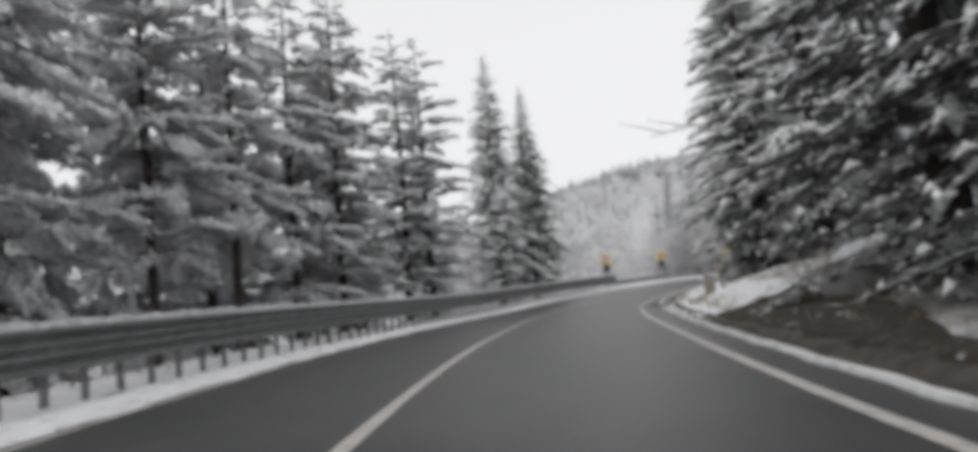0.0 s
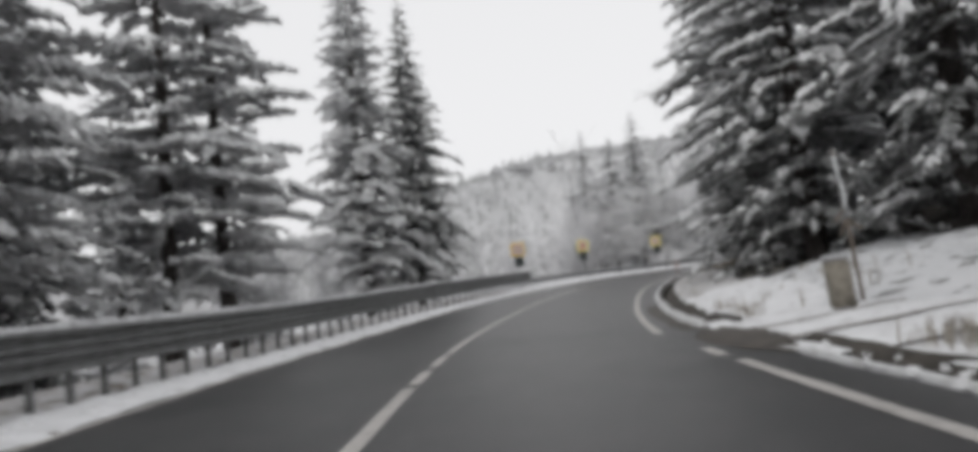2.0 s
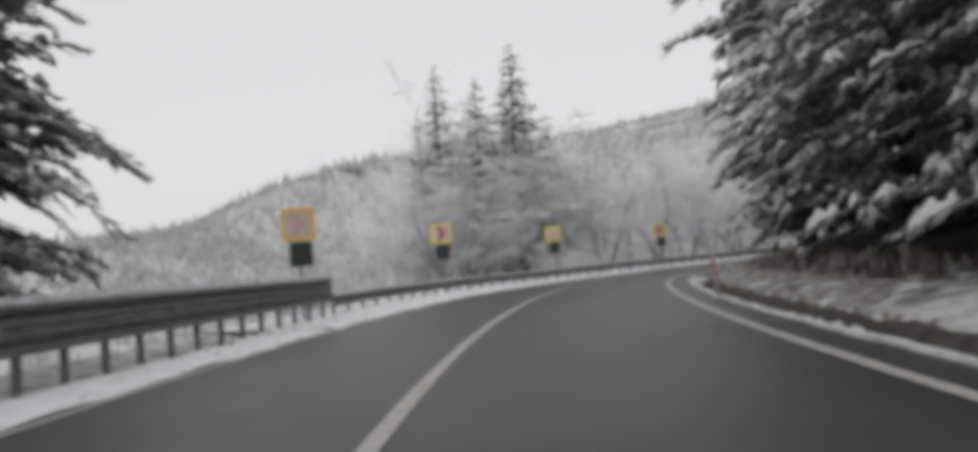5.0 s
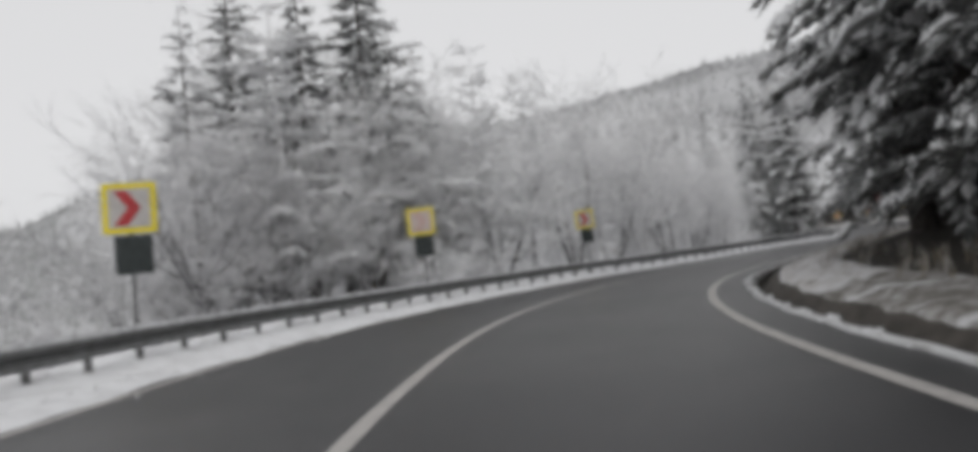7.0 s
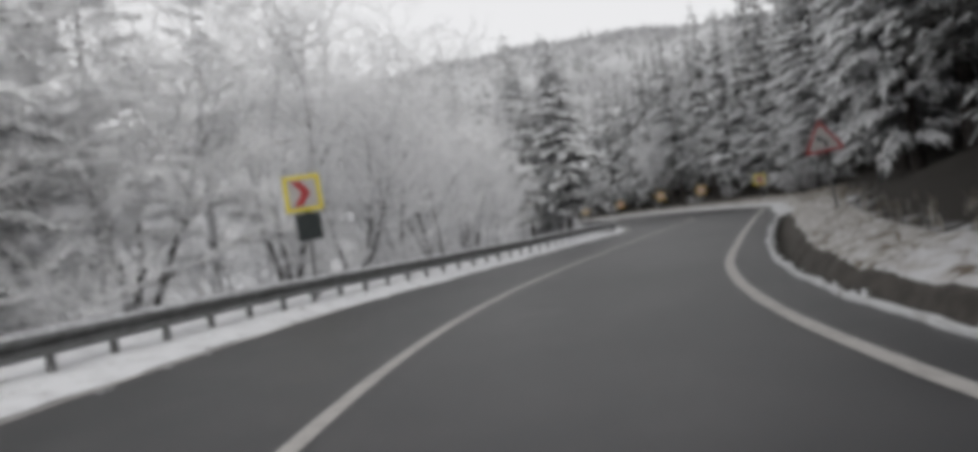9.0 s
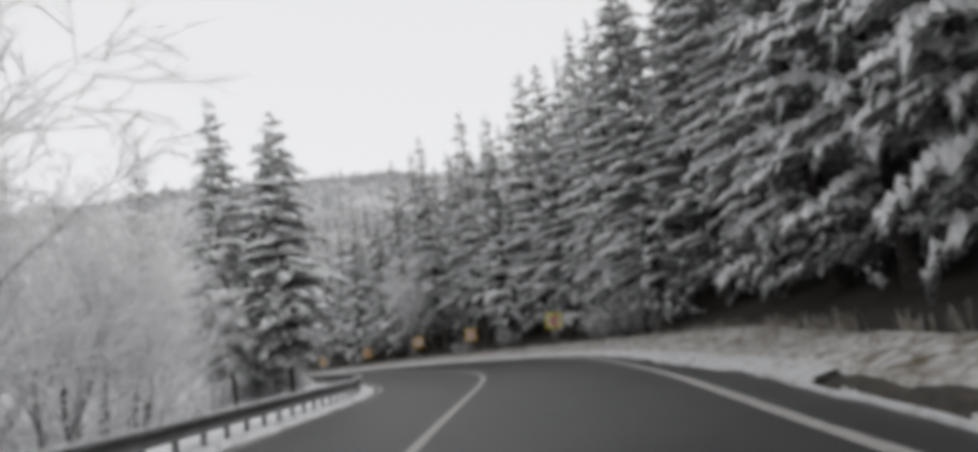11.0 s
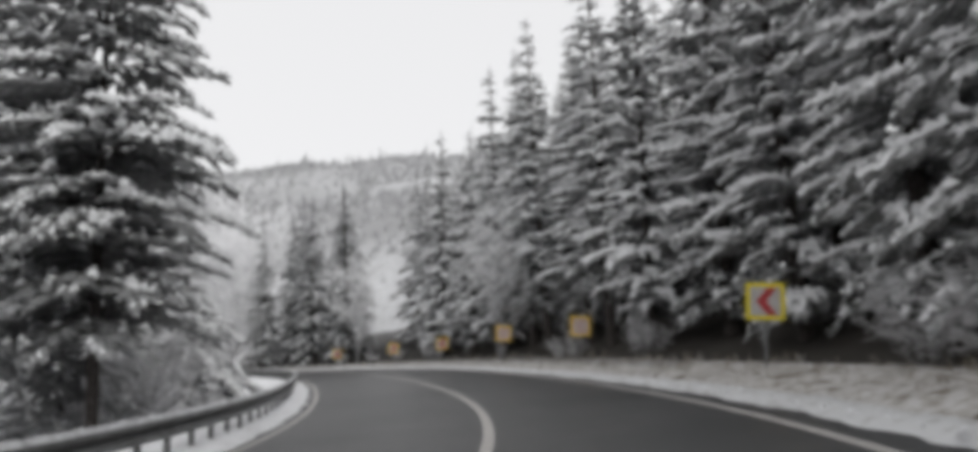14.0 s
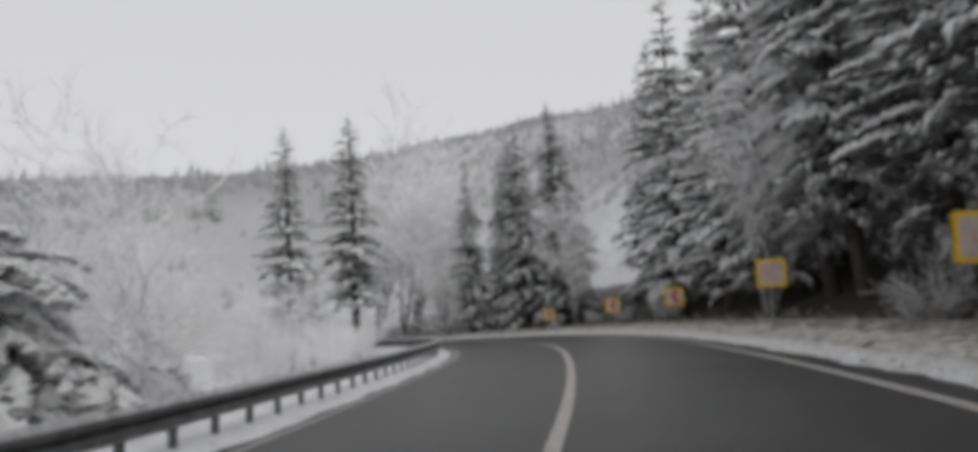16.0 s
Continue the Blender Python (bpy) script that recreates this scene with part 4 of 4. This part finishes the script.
# s, off, height, kind (d: dense snowy, s: sparse, f: frosted), reach
ROW = [
    # beyond the tall rail
    (-8, -10, 17, "f", 3.4), (-3, -9.5, 17, "y", 3.5), (2, -10.5, 17, "f", 3.4), (5.5, -8.8, 17, "y", 3.6), (9, -10.6, 18, "f", 3.5), (12.5, -9.2, 16.5, "y", 3.3),
    (15.5, -12, 18, "f", 3.2), (17, -9.3, 16, "y", 3.2), (20.5, -12.5, 17, "f", 3.0), (21.8, -9.6, 16, "s", 3.4), (24.5, -9.0, 16.5, "s", 3.6), (27.3, -10.6, 16, "m", 3.4), (29, -13.5, 15, "s", 2.8),
    (31.6, -7.7, 15.5, "x", 3.7), (29.7, -8.2, 15.5, "x", 3.4), (35, -14, 13, "f", 2.5), (38, -11.5, 12.5, "f", 2.4), (4, -15, 19, "f", 3.4), (14, -16, 19, "f", 3.2), (25, -15.5, 17, "f", 3.0),
    (43.9, -8.9, 18.5, "b", 3.5), (47.4, -7.9, 16.0, "c", 3.0),
    # up the slope inside the right-hand bend
    (-4, 10.5, 20, "l", 4.2), (3.5, 9.3, 21, "l", 4.8), (8.5, 8.8, 21, "l", 4.6), (6, 14, 21, "e", 4.0), (13.5, 13.2, 21, "l", 3.9), (18, 14.5, 20, "e", 4.0),
    (24, 14, 20, "m", 3.8), (30.5, 11.5, 21, "m", 4.0), (35, 8.9, 21, "m", 4.0), (39.5, 8.2, 21, "m", 4.0), (40, 13, 20, "e", 3.6), (45, 8.8, 21, "m", 4.1),
    (50, 9.0, 21, "m", 4.1), (55, 8.6, 20, "m", 3.8), (60, 8.6, 20, "n", 3.6), (64.5, 8.0, 20, "n", 3.5), (69, 8.0, 20, "n", 3.3), (74, 7.9, 20, "n", 3.3),
    (79, 8.6, 20, "n", 3.5), (84.5, 8.8, 20, "k", 3.6), (89.5, 9.2, 18, "k", 3.1), (96.2, 9.6, 17, "k", 3.2), (92.5, 11.5, 18, "n", 3.3), (106.5, 10.6, 18, "n", 3.2), (110.3, 10.4, 18, "n", 3.2), (114, 10.8, 17, "n", 3.1), (48, 14, 19, "e", 3.4), (56, 14, 19, "e", 3.4), (66, 14, 19, "e", 3.3), (74, 14, 19, "e", 3.3), (82, 14, 18, "e", 3.3), (88, 13.5, 18, "e", 3.3),
    # among the rimed trees and down the slope beyond the left-hand bend
    (77.8, -11.8, 14.5, "g", 2.5), (79.2, -10.0, 16, "g", 2.8), (81, -12.5, 14, "s", 2.6), (76.2, -12.8, 15.5, "g", 2.1), (73.6, -11.6, 11.5, "s", 2.0), (82.6, -10.6, 12, "s", 2.2), (105, -13, 6.5, "g", 1.2), (62, -21, 5.5, "g", 1.0), (69, -24, 5, "g", 1.0), (58, -26, 6, "g", 1.1),
    (124.2, -7.1, 14.2, "o", 3.4), (124.2, -9.6, 15.8, "o", 2.6), (126.0, -8.3, 9.5, "o", 1.9),
    (172.9, -10.9, 15, "g", 2.3), (171.3, -7.4, 14.5, "g", 2.5), (173.2, 7.4, 15.8, "t", 2.9), (178, 7.4, 15.6, "t", 2.7), (180.6, 8.2, 15.8, "t", 2.7), (184.2, 6.6, 14.4, "t", 2.3), (176, 9.5, 15, "t", 2.8), (183, 9.5, 14, "t", 2.6),
    (133.2, -7.0, 3.3, "w", 2.1), (136.0, -8.8, 2.4, "w", 1.7), (138, -14, 18, "y", 3.0), (128.4, -8.2, 1.9, "w", 1.5), (130.2, -7.4, 1.5, "w", 1.2), (126.3, -8.6, 2.1, "w", 1.5), (138.5, -8, 2.0, "w", 1.5), (131.8, -8.6, 2.3, "w", 1.7),
]
for s in np.arange(97, 167, 3.7):
    ROW.append((s + rnd.uniform(-.6, .6), 8.0 + rnd.uniform(-.6, 1.0), rnd.uniform(14.8, 18.0), "n" if 104 < s < 134 else ("k" if 137 <= s < 150 else "d"), rnd.uniform(2.4, 2.9)))
for s in np.arange(95, 172, 3.4):
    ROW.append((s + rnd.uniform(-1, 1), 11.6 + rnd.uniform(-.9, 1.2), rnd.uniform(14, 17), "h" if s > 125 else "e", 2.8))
for s in np.arange(96, 170, 6):
    ROW.append((s + rnd.uniform(-1, 1), 15.8 + rnd.uniform(-1.5, 1.5), rnd.uniform(14, 18), "e", 2.9))
# straight trees with level rimed sprays: s, off, height
LEVEL = [(75.6, -10.2, 12), (79.6, -9.4, 12), (82.2, -12, 12), (84.8, -9.8, 12), (88.6, -10.5, 11.5), (93.4, -10.6, 11), (98, -11, 10.5), (78.2, -14, 13), (86.8, -14, 12.5)]
for s, off, h, kind, reach in ROW:
    x, y = xy(s, off)
    SPRUCES.append((x, y, h, kind, reach))


def build_trees():
    r = random.Random(21)
    near = [spruce_meshes(21 + i, 19, 3.0, 34, 7, 26, 1.0, 1.15, 0.41, shape=0.72, slim=0.7, shade=2.7) for i in range(4)]
    low = [spruce_meshes(25 + i, 19, 3.0, 30, 6, 44, 0.45, 0.60, 0.50, shape=0.7, slim=0.65, snow_mat=M_SNOWDUST, dead=7, shade=3.8) for i in range(2)]
    dense = [spruce_meshes(31 + i, 17, 3.0, 30, 7, 15, 1.2, 1.45, 0.38, shape=0.76, slim=0.85, shade=1.6) for i in range(4)]
    dark = [spruce_meshes(36 + i, 19, 3.0, 32, 7, 26, 2.2, 1.1, 0.38, shape=0.7, slim=0.7, shade=5.0) for i in range(2)]
    far = [spruce_meshes(41 + i, 16, 3.0, 24, 6, 6, 1.4, 0.96, 0.42, shape=0.82) for i in range(4)]
    # Deep-wood spruces get grey needles so their colour carries the haze.
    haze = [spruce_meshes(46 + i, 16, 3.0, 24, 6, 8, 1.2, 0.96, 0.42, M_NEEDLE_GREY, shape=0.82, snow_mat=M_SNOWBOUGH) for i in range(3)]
    sparse = [spruce_meshes(51 + i, 15, 2.9, 27, 5, 22, 2.2, 0.95, 0.36, M_NEEDLE_FROST, shape=0.65, slim=0.7, mess=1.4, stem=0.0115) for i in range(3)]
    frost = [spruce_meshes(71 + i, 14, 2.6, 30, 6, 20, 0.8, 0.9, 0.38, M_NEEDLE_FROST, shape=0.7, slim=0.75, mess=1.5) for i in range(2)]
    weep = [spruce_meshes(85, 3.0, 1.7, 11, 6, 16, 0.4, 2.2, 0.85, M_NEEDLE_FROST, shape=0.55, slim=1.3, snow_mat=M_SNOWBOUGH)]
    mid = [spruce_meshes(61 + i, 19, 3.0, 35, 7, 34, 0.4, 0.90, 0.50, shape=0.72, slim=0.62, dead=4, shade=4.2) for i in range(3)]
    fine = [spruce_meshes(65 + i, 15, 3.0, 20, 5, 50, 1.8, 0.80, 0.36, M_NEEDLE_FROST, shape=0.55, slim=0.9) for i in range(3)]
    hung = [spruce_meshes(66 + i, 16, 3.0, 34, 7, 30, 2.5, 0.85, 0.46, M_NEEDLE_GREY, shape=0.72, slim=0.68, mess=1.3, stem=0.007, shade=4.2) for i in range(2)]
    soft = [spruce_meshes(63 + i, 15, 3.0, 34, 5, 40, 3.2, 0.75, 0.42, M_NEEDLE_PALE, shape=0.76, slim=0.75, mess=1.7, stem=0.010) for i in range(2)]
    cone = [spruce_meshes(68, 16, 3.0, 52, 9, 30, 1.5, 0.15, 0.42, shape=0.84, slim=0.8, mess=1.6, snow_mat=M_SNOWDUST)]
    spire = [spruce_meshes(67, 16, 3.0, 36, 7, 16, 1.0, 0.3, 0.42, shape=0.84, slim=1.0, mess=1.6, snow_mat=M_SNOWDUST)]
    pale = [spruce_meshes(69, 16, 3.0, 54, 8, 44, 1.3, 0.42, 0.42, M_NEEDLE_PALE, shape=0.8, slim=0.7, snow_mat=M_SNOWDUST, mess=2.6)]
    grey = [spruce_meshes(91 + i, 16, 2.0, 34, 6, 10, 3.6, 0.5, 0.42, M_NEEDLE_GREY, shape=0.7, slim=0.85) for i in range(2)]
    kinds = {"l": (low, 19, 3.0, "dark green spruce with snowy boughs hanging to the ground", "spruces"),
             "n": (near, 19, 3.0, "tall dark green spruce with snow on drooping boughs", "spruces"),
             "d": (dense, 17, 3.0, "tall dark green spruce with snow on drooping boughs", "spruces"),
             "k": (dark, 19, 3.0, "tall spruce with snowy upper boughs and dark sheltered foot", "spruces"),
             "e": (far, 16, 3.0, "snow-laden spruce in the depth of the wood", "spruces"),
             "h": (haze, 16, 3.0, "frosted spruce in the depth of the wood, greyed for haze", "spruces"),
             "s": (sparse, 15, 2.9, "open-crowned spruce with bare trunk and light snow", "spruces"),
             "f": (frost, 14, 2.6, "spruce whitened all over by hoarfrost", "spruces"),
             "m": (mid, 19, 3.0, "tall dark green spruce dusted with snow", "spruces"),
             "c": (cone, 16, 3.0, "dense dark green spruce dusted with snow", "spruces"),
             "t": (spire, 16, 3.0, "dense dark green spruce dusted with snow", "spruces"),
             "b": (pale, 16, 3.0, "dense pale grey spruce thick with hoarfrost", "spruces"),
             "o": (hung, 16, 3.0, "tall dark spruce with long hanging boughs above a bare trunk", "spruces"),
             "y": (soft, 15, 3.0, "grey spruce with fine sprays and bare lower trunk", "spruces"),
             "x": (fine, 15, 3.0, "grey spruce with fine hanging sprays and bare lower trunk", "spruces"),
             "w": (weep, 3.0, 1.7, "young spruce bowed down under thick snow", "spruces"),
             "g": (grey, 16, 2.0, "slim dark spruce standing among frosted trees", "spruces")}
    for x, y, h, kind, reach in SPRUCES:
        pool, h0, r0, label, group = kinds[kind]
        k, w = h / h0, reach / r0
        put = plant("spruce_tree", pool[r.randrange(len(pool))], ("trunk", "crown", "snow_load"), label, "tree", group)
        put(x, y, (w, w, k), r.uniform(0, 360), lean=r.uniform(-1.5, 1.5))
    tall = [branchy_meshes(131 + i, 9.5, 3, 0.11, twig=0.016, leaf=2) for i in range(4)]
    dusky = [branchy_meshes(136 + i, 9.5, 3, 0.12, twig=0.014, leaf=2, limb=M_GREYLIMB, rime=M_GREYTWIG) for i in range(3)]
    thin = [branchy_meshes(133 + i, 9.5, 3, 0.11, twig=0.024, leaf=1) for i in range(3)]
    bush = [branchy_meshes(151 + i, 2.6, 5, 0.6, levels=2, twig=0.018, limb=M_FROSTTWIG) for i in range(3)]
    scrub = [branchy_meshes(156 + i, 2.6, 5, 0.6, levels=2, twig=0.018, limb=M_GREYLIMB, rime=M_GREYTWIG) for i in range(2)]
    level = [spruce_meshes(141 + i, 13, 3.0, 14, 4, 26, 2.8, 1.0, 0.16, M_NEEDLE_RIME, shape=0.45, slim=0.42, snow_mat=M_SNOWBOUGH, bark=M_FROSTLIMB) for i in range(3)]
    for s, off, h in LEVEL:
        x, y = xy(s, off)
        put = plant("frosted_tree", level[r.randrange(3)], ("trunk", "spray_crown", "snow_load"), "straight-stemmed tree with level sprays thick with rime", "tree", "frosted trees")
        put(x, y, (h / 13 * 1.05, h / 13 * 1.05, h / 13), r.uniform(0, 360), lean=r.uniform(-2, 2))
    spots = []
    for s in np.arange(71, 103, 3.6):
        spots.append((s, -8.2 - r.uniform(0, 2.2), 1.0))
        if int(s * 10) % 2:
            spots.append((s + 1.3, -13.5 - r.uniform(0, 5), 1.0))
    for s, off, k in ((43.5, -10.8, 0.8), (39.5, -10.8, 0.55), (36, -9.6, 0.5), (60, -18, 0.5), (65, -17, 0.7), (68, -13.5, 0.85), (78.5, -9.8, 1.05), (81.3, -9.4, 1.1), (131, -10.5, 0.75), (150, -16, 0.6), (158, -12.5, 0.45), (169, -10.5, 0.6), (172, -12.5, 0.6), (174, -9.5, 0.5),
                      (139, -19, 0.5), (104, -9.6, 0.85), (106.5, -10.5, 0.85), (109, -11, 0.8), (103, -11.5, 0.95), (112, -11, 0.8), (115.5, -12, 0.8), (119.5, -13, 0.8), (146.4, -12.7, 0.85), (104, -13, 0.7), (109, -18, 0.7), (125.5, -17, 0.7), (115, -17, 0.6), (149, 6.7, 0.95), (187, 6.0, 1.5), (189.2, 7.4, 1.8), (191.5, 5.8, 1.7), (194.5, 7.0, 1.8), (185.4, 4.9, 0.9), (171.2, 6.8, 0.8), (198, 6, 1.6), (75.5, -13, 1.0), (73.5, -11, 0.8), (76.5, -11, 1.0), (78.6, -12.8, 1.5), (81.5, -11.5, 1.4), (74.5, -15, 1.0), (84.5, -14, 1.2), (77, -14.5, 1.8), (80.5, -14, 1.7), (83, -12.5, 1.4)):
        spots.append((s, off, k))
    for s, off, k in spots:
        x, y = xy(s, off)
        k *= r.uniform(0.85, 1.1) * (0.62 if s < 84 else (0.84 if s < 103 else 0.8))
        plant("frosted_tree", (dusky if s < 76.5 else (thin if s > 160 or off < -14.5 else tall))[r.randrange(3)], ("trunk", "limb_frame", "twig_cloud"), "leafless tree with twigs white with hoarfrost", "tree", "frosted trees")(
            x, y, (k, k, k), r.uniform(0, 360))
    low = []
    for s in np.arange(52, 200, 3.9):
        low.append((s, -7.0 - r.uniform(0, 6.5)))
    for s in (127.5, 130, 137.5):
        low.append((s, -6.9 - r.uniform(0, 1.4)))
    for s in (116.5, 118.4, 120.5, 133, 138.5, 160, 166, 170):
        low.append((s, 6.5 + r.uniform(-.3, 1.0)))
    for k in range(32):
        low.append((134 + k * 2.05, -11.5 - r.uniform(0, 30)))
    for s, off in low:
        x, y = xy(s, off)
        k = r.uniform(0.45, 0.95) * (0.6 if off > 0 else 1.0)
        plant("frosted_bush", scrub[r.randrange(2)] if s < 76 or 119 < s < 133 or off > 0 else bush[r.randrange(3)], ("stem_clump", "limb_frame", "twig_cloud"), "low leafless bush white with hoarfrost", "bush", "frosted bushes")(
            x, y, (k, k, k), r.uniform(0, 360))


def build_grass():
    """Dead grass and weeds sticking through the snow on the banks."""
    rng = random.Random(17)
    verts, faces = [], []
    for a, b, o0, o1, n, tall in [(*q, 1.3 if q[4] == 46 else 1.0) for q in ((24.4, 27.2, 4.8, 5.3, 46), (6, 19, 6.4, 9.5, 130), (24, 46, 5.3, 8.0, 60), (46, 67, 5.6, 7.4, 240), (67, 97, 5.2, 7.0, 160), (98, 135, 4.8, 6.6, 420), (11, 19.3, 4.72, 5.5, 300), (11, 18.5, 5.5, 8.5, 90), (135, 180, 4.9, 7.4, 300), (-12, 9, 5.2, 8.0, 220), (-20, 55, -6.6, -5.4, 160), (56, 180, -7.5, -5.6, 260))]:
        for _ in range(n):
            p = on_road(rng.uniform(a, b), rng.uniform(o0, o1))
            z = float(land([p.x], [p.y])[0]) + (0.08 if o0 > 0 else 0.05)
            for _ in range(rng.randint(3, 6)):
                az, h, w = rng.uniform(0, 6.28), rng.uniform(0.06, 0.24) * tall, rng.uniform(0.004, 0.010)
                x, y = p.x + rng.gauss(0, 0.05), p.y + rng.gauss(0, 0.05)
                lx, ly = math.cos(az) * h * 0.45, math.sin(az) * h * 0.45
                px, py = -math.sin(az) * w, math.cos(az) * w
                k = len(verts)
                verts.extend([(x - px, y - py, z - 0.15), (x + px, y + py, z - 0.15), (x + lx * 0.4 + px, y + ly * 0.4 + py, z + h * 0.6), (x + lx * 0.4 - px, y + ly * 0.4 - py, z + h * 0.6), (x + lx, y + ly, z + h)])
                faces.extend([(k, k + 1, k + 2, k + 3), (k + 3, k + 2, k + 4)])
    tagged(mesh_object("dead_grass", verts, faces, M_GRASS), "dead brown grass blades poking through snow", "grass", kind="stuff")


def build_crumbs():
    """Crumbs and clods of ploughed snow along the verges."""
    rng = random.Random(29)
    verts, faces = [], []
    for a, b, o0, o1, up, n in ((50, 112, -4.6, -3.75, 0.09, 420), (56, 80, -3.7, -3.0, 0.004, 70), (-15, 50, -4.5, -3.5, 0.05, 260),
                                (98, 150, 3.95, 4.5, 0.09, 260), (24, 96, 4.2, 4.4, 0.03, 130), (10, 20, 4.2, 4.6, 0.05, 60)):
        for _ in range(n):
            s, q = rng.uniform(a, b), rng.uniform(o0, o1)
            r = rng.uniform(0.015, 0.06) * (0.6 if up < 0.01 else 1.0)
            p = on_road(s, q, up)
            k = len(verts)
            turn = rng.uniform(0, 6.28)
            for i in range(5):
                w = r * rng.uniform(0.7, 1.3)
                verts.append((p.x + w * math.cos(turn + i * 1.2566), p.y + w * math.sin(turn + i * 1.2566), p.z - 0.02))
            for i in range(5):
                w = r * rng.uniform(0.4, 0.75)
                verts.append((p.x + w * math.cos(turn + i * 1.2566), p.y + w * math.sin(turn + i * 1.2566), p.z + r * rng.uniform(0.5, 0.9)))
            faces += [(k + i, k + (i + 1) % 5, k + 5 + (i + 1) % 5, k + 5 + i) for i in range(5)] + [tuple(range(k + 5, k + 10))]
    tagged(mesh_object("snow_crumbs", verts, faces, M_VERGE), "crumbs of ploughed snow along the road edge", "snow", kind="stuff")


def build_far_woods():
    """Woods on the far hillsides, one mesh of small crowns."""
    rng = np.random.default_rng(5)
    n = 30000
    az = rng.uniform(-40, 110, n)
    d = 85 + 280 * rng.random(n) ** 0.75
    x, y = 55 + d * np.sin(np.radians(az)), 80 + d * np.cos(np.radians(az))
    s, off, _ = road_coords(x, y)
    open_field = (wobble(x, y, 30, 3) > 0.02) & (d < 300)
    keep = (np.abs(off) > 22) & ~(open_field & (rng.random(n) < 0.85))
    x, y = x[keep], y[keep]
    z = land(x, y)
    n = len(x)
    h, w = rng.uniform(0.6, 1.9, n) + 1.6 * (rng.random(n) < 0.03), rng.uniform(0.8, 1.9, n)
    verts, faces = [], []
    for i in range(n):
        k = len(verts)
        for hi, ww in ((1.0, 1.0),):
            a0 = rng.random() * 6
            for j in range(5):
                a = a0 + j * 1.2566
                q = ww * w[i] * (0.75 + 0.5 * rng.random())
                verts.append((x[i] + q * math.cos(a), y[i] + q * math.sin(a), z[i] - 1.8))
            verts.append((x[i], y[i], z[i] + h[i] * hi))
        faces += [(k + j, k + (j + 1) % 5, k + 5) for j in range(5)]
    tagged(mesh_object("far_woods", verts, faces, M_HILLWOOD), "frosted woods on the far hillside, haze in their grey", "woods", kind="stuff")


def build_far_spruces():
    """Single dark spruces scattered over the far hillsides, one mesh of tiered crowns."""
    rng = np.random.default_rng(8)
    n = 1500
    az, d = np.concatenate([rng.uniform(-40, 105, 900), rng.uniform(-40, 2, 600)]), 95 + 240 * rng.random(n) ** 0.8
    x, y = 55 + d * np.sin(np.radians(az)), 80 + d * np.cos(np.radians(az))
    _, off, _ = road_coords(x, y)
    keep = (np.abs(off) > 26) & ((wobble(x, y, 22, 9) > 0.05) | (az < 2))
    x, y = x[keep], y[keep]
    z = land(x, y)
    verts, faces = [], []
    for px, py, pz in zip(x, y, z):
        h, w = rng.uniform(2.2, 5.5), rng.uniform(0.7, 1.2)
        for lo, hi, ww in ((0.0, 0.5, 1.0), (0.28, 0.75, 0.72), (0.52, 1.0, 0.46)):
            k = len(verts)
            a0 = rng.random() * 6
            for j in range(6):
                q = ww * w * (0.7 + 0.6 * rng.random())
                verts.append((px + q * math.cos(a0 + j * 1.047), py + q * math.sin(a0 + j * 1.047), pz - 1.0 + (h + 1.0) * lo))
            verts.append((px, py, pz - 1.0 + (h + 1.0) * hi))
            faces += [(k + j, k + (j + 1) % 6, k + 6) for j in range(6)]
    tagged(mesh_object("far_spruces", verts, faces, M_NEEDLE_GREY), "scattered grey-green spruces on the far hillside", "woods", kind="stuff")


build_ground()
build_road()
build_verges()
build_rails()
build_signs()
build_trees()
build_grass()
build_crumbs()
build_far_woods()
build_far_spruces()
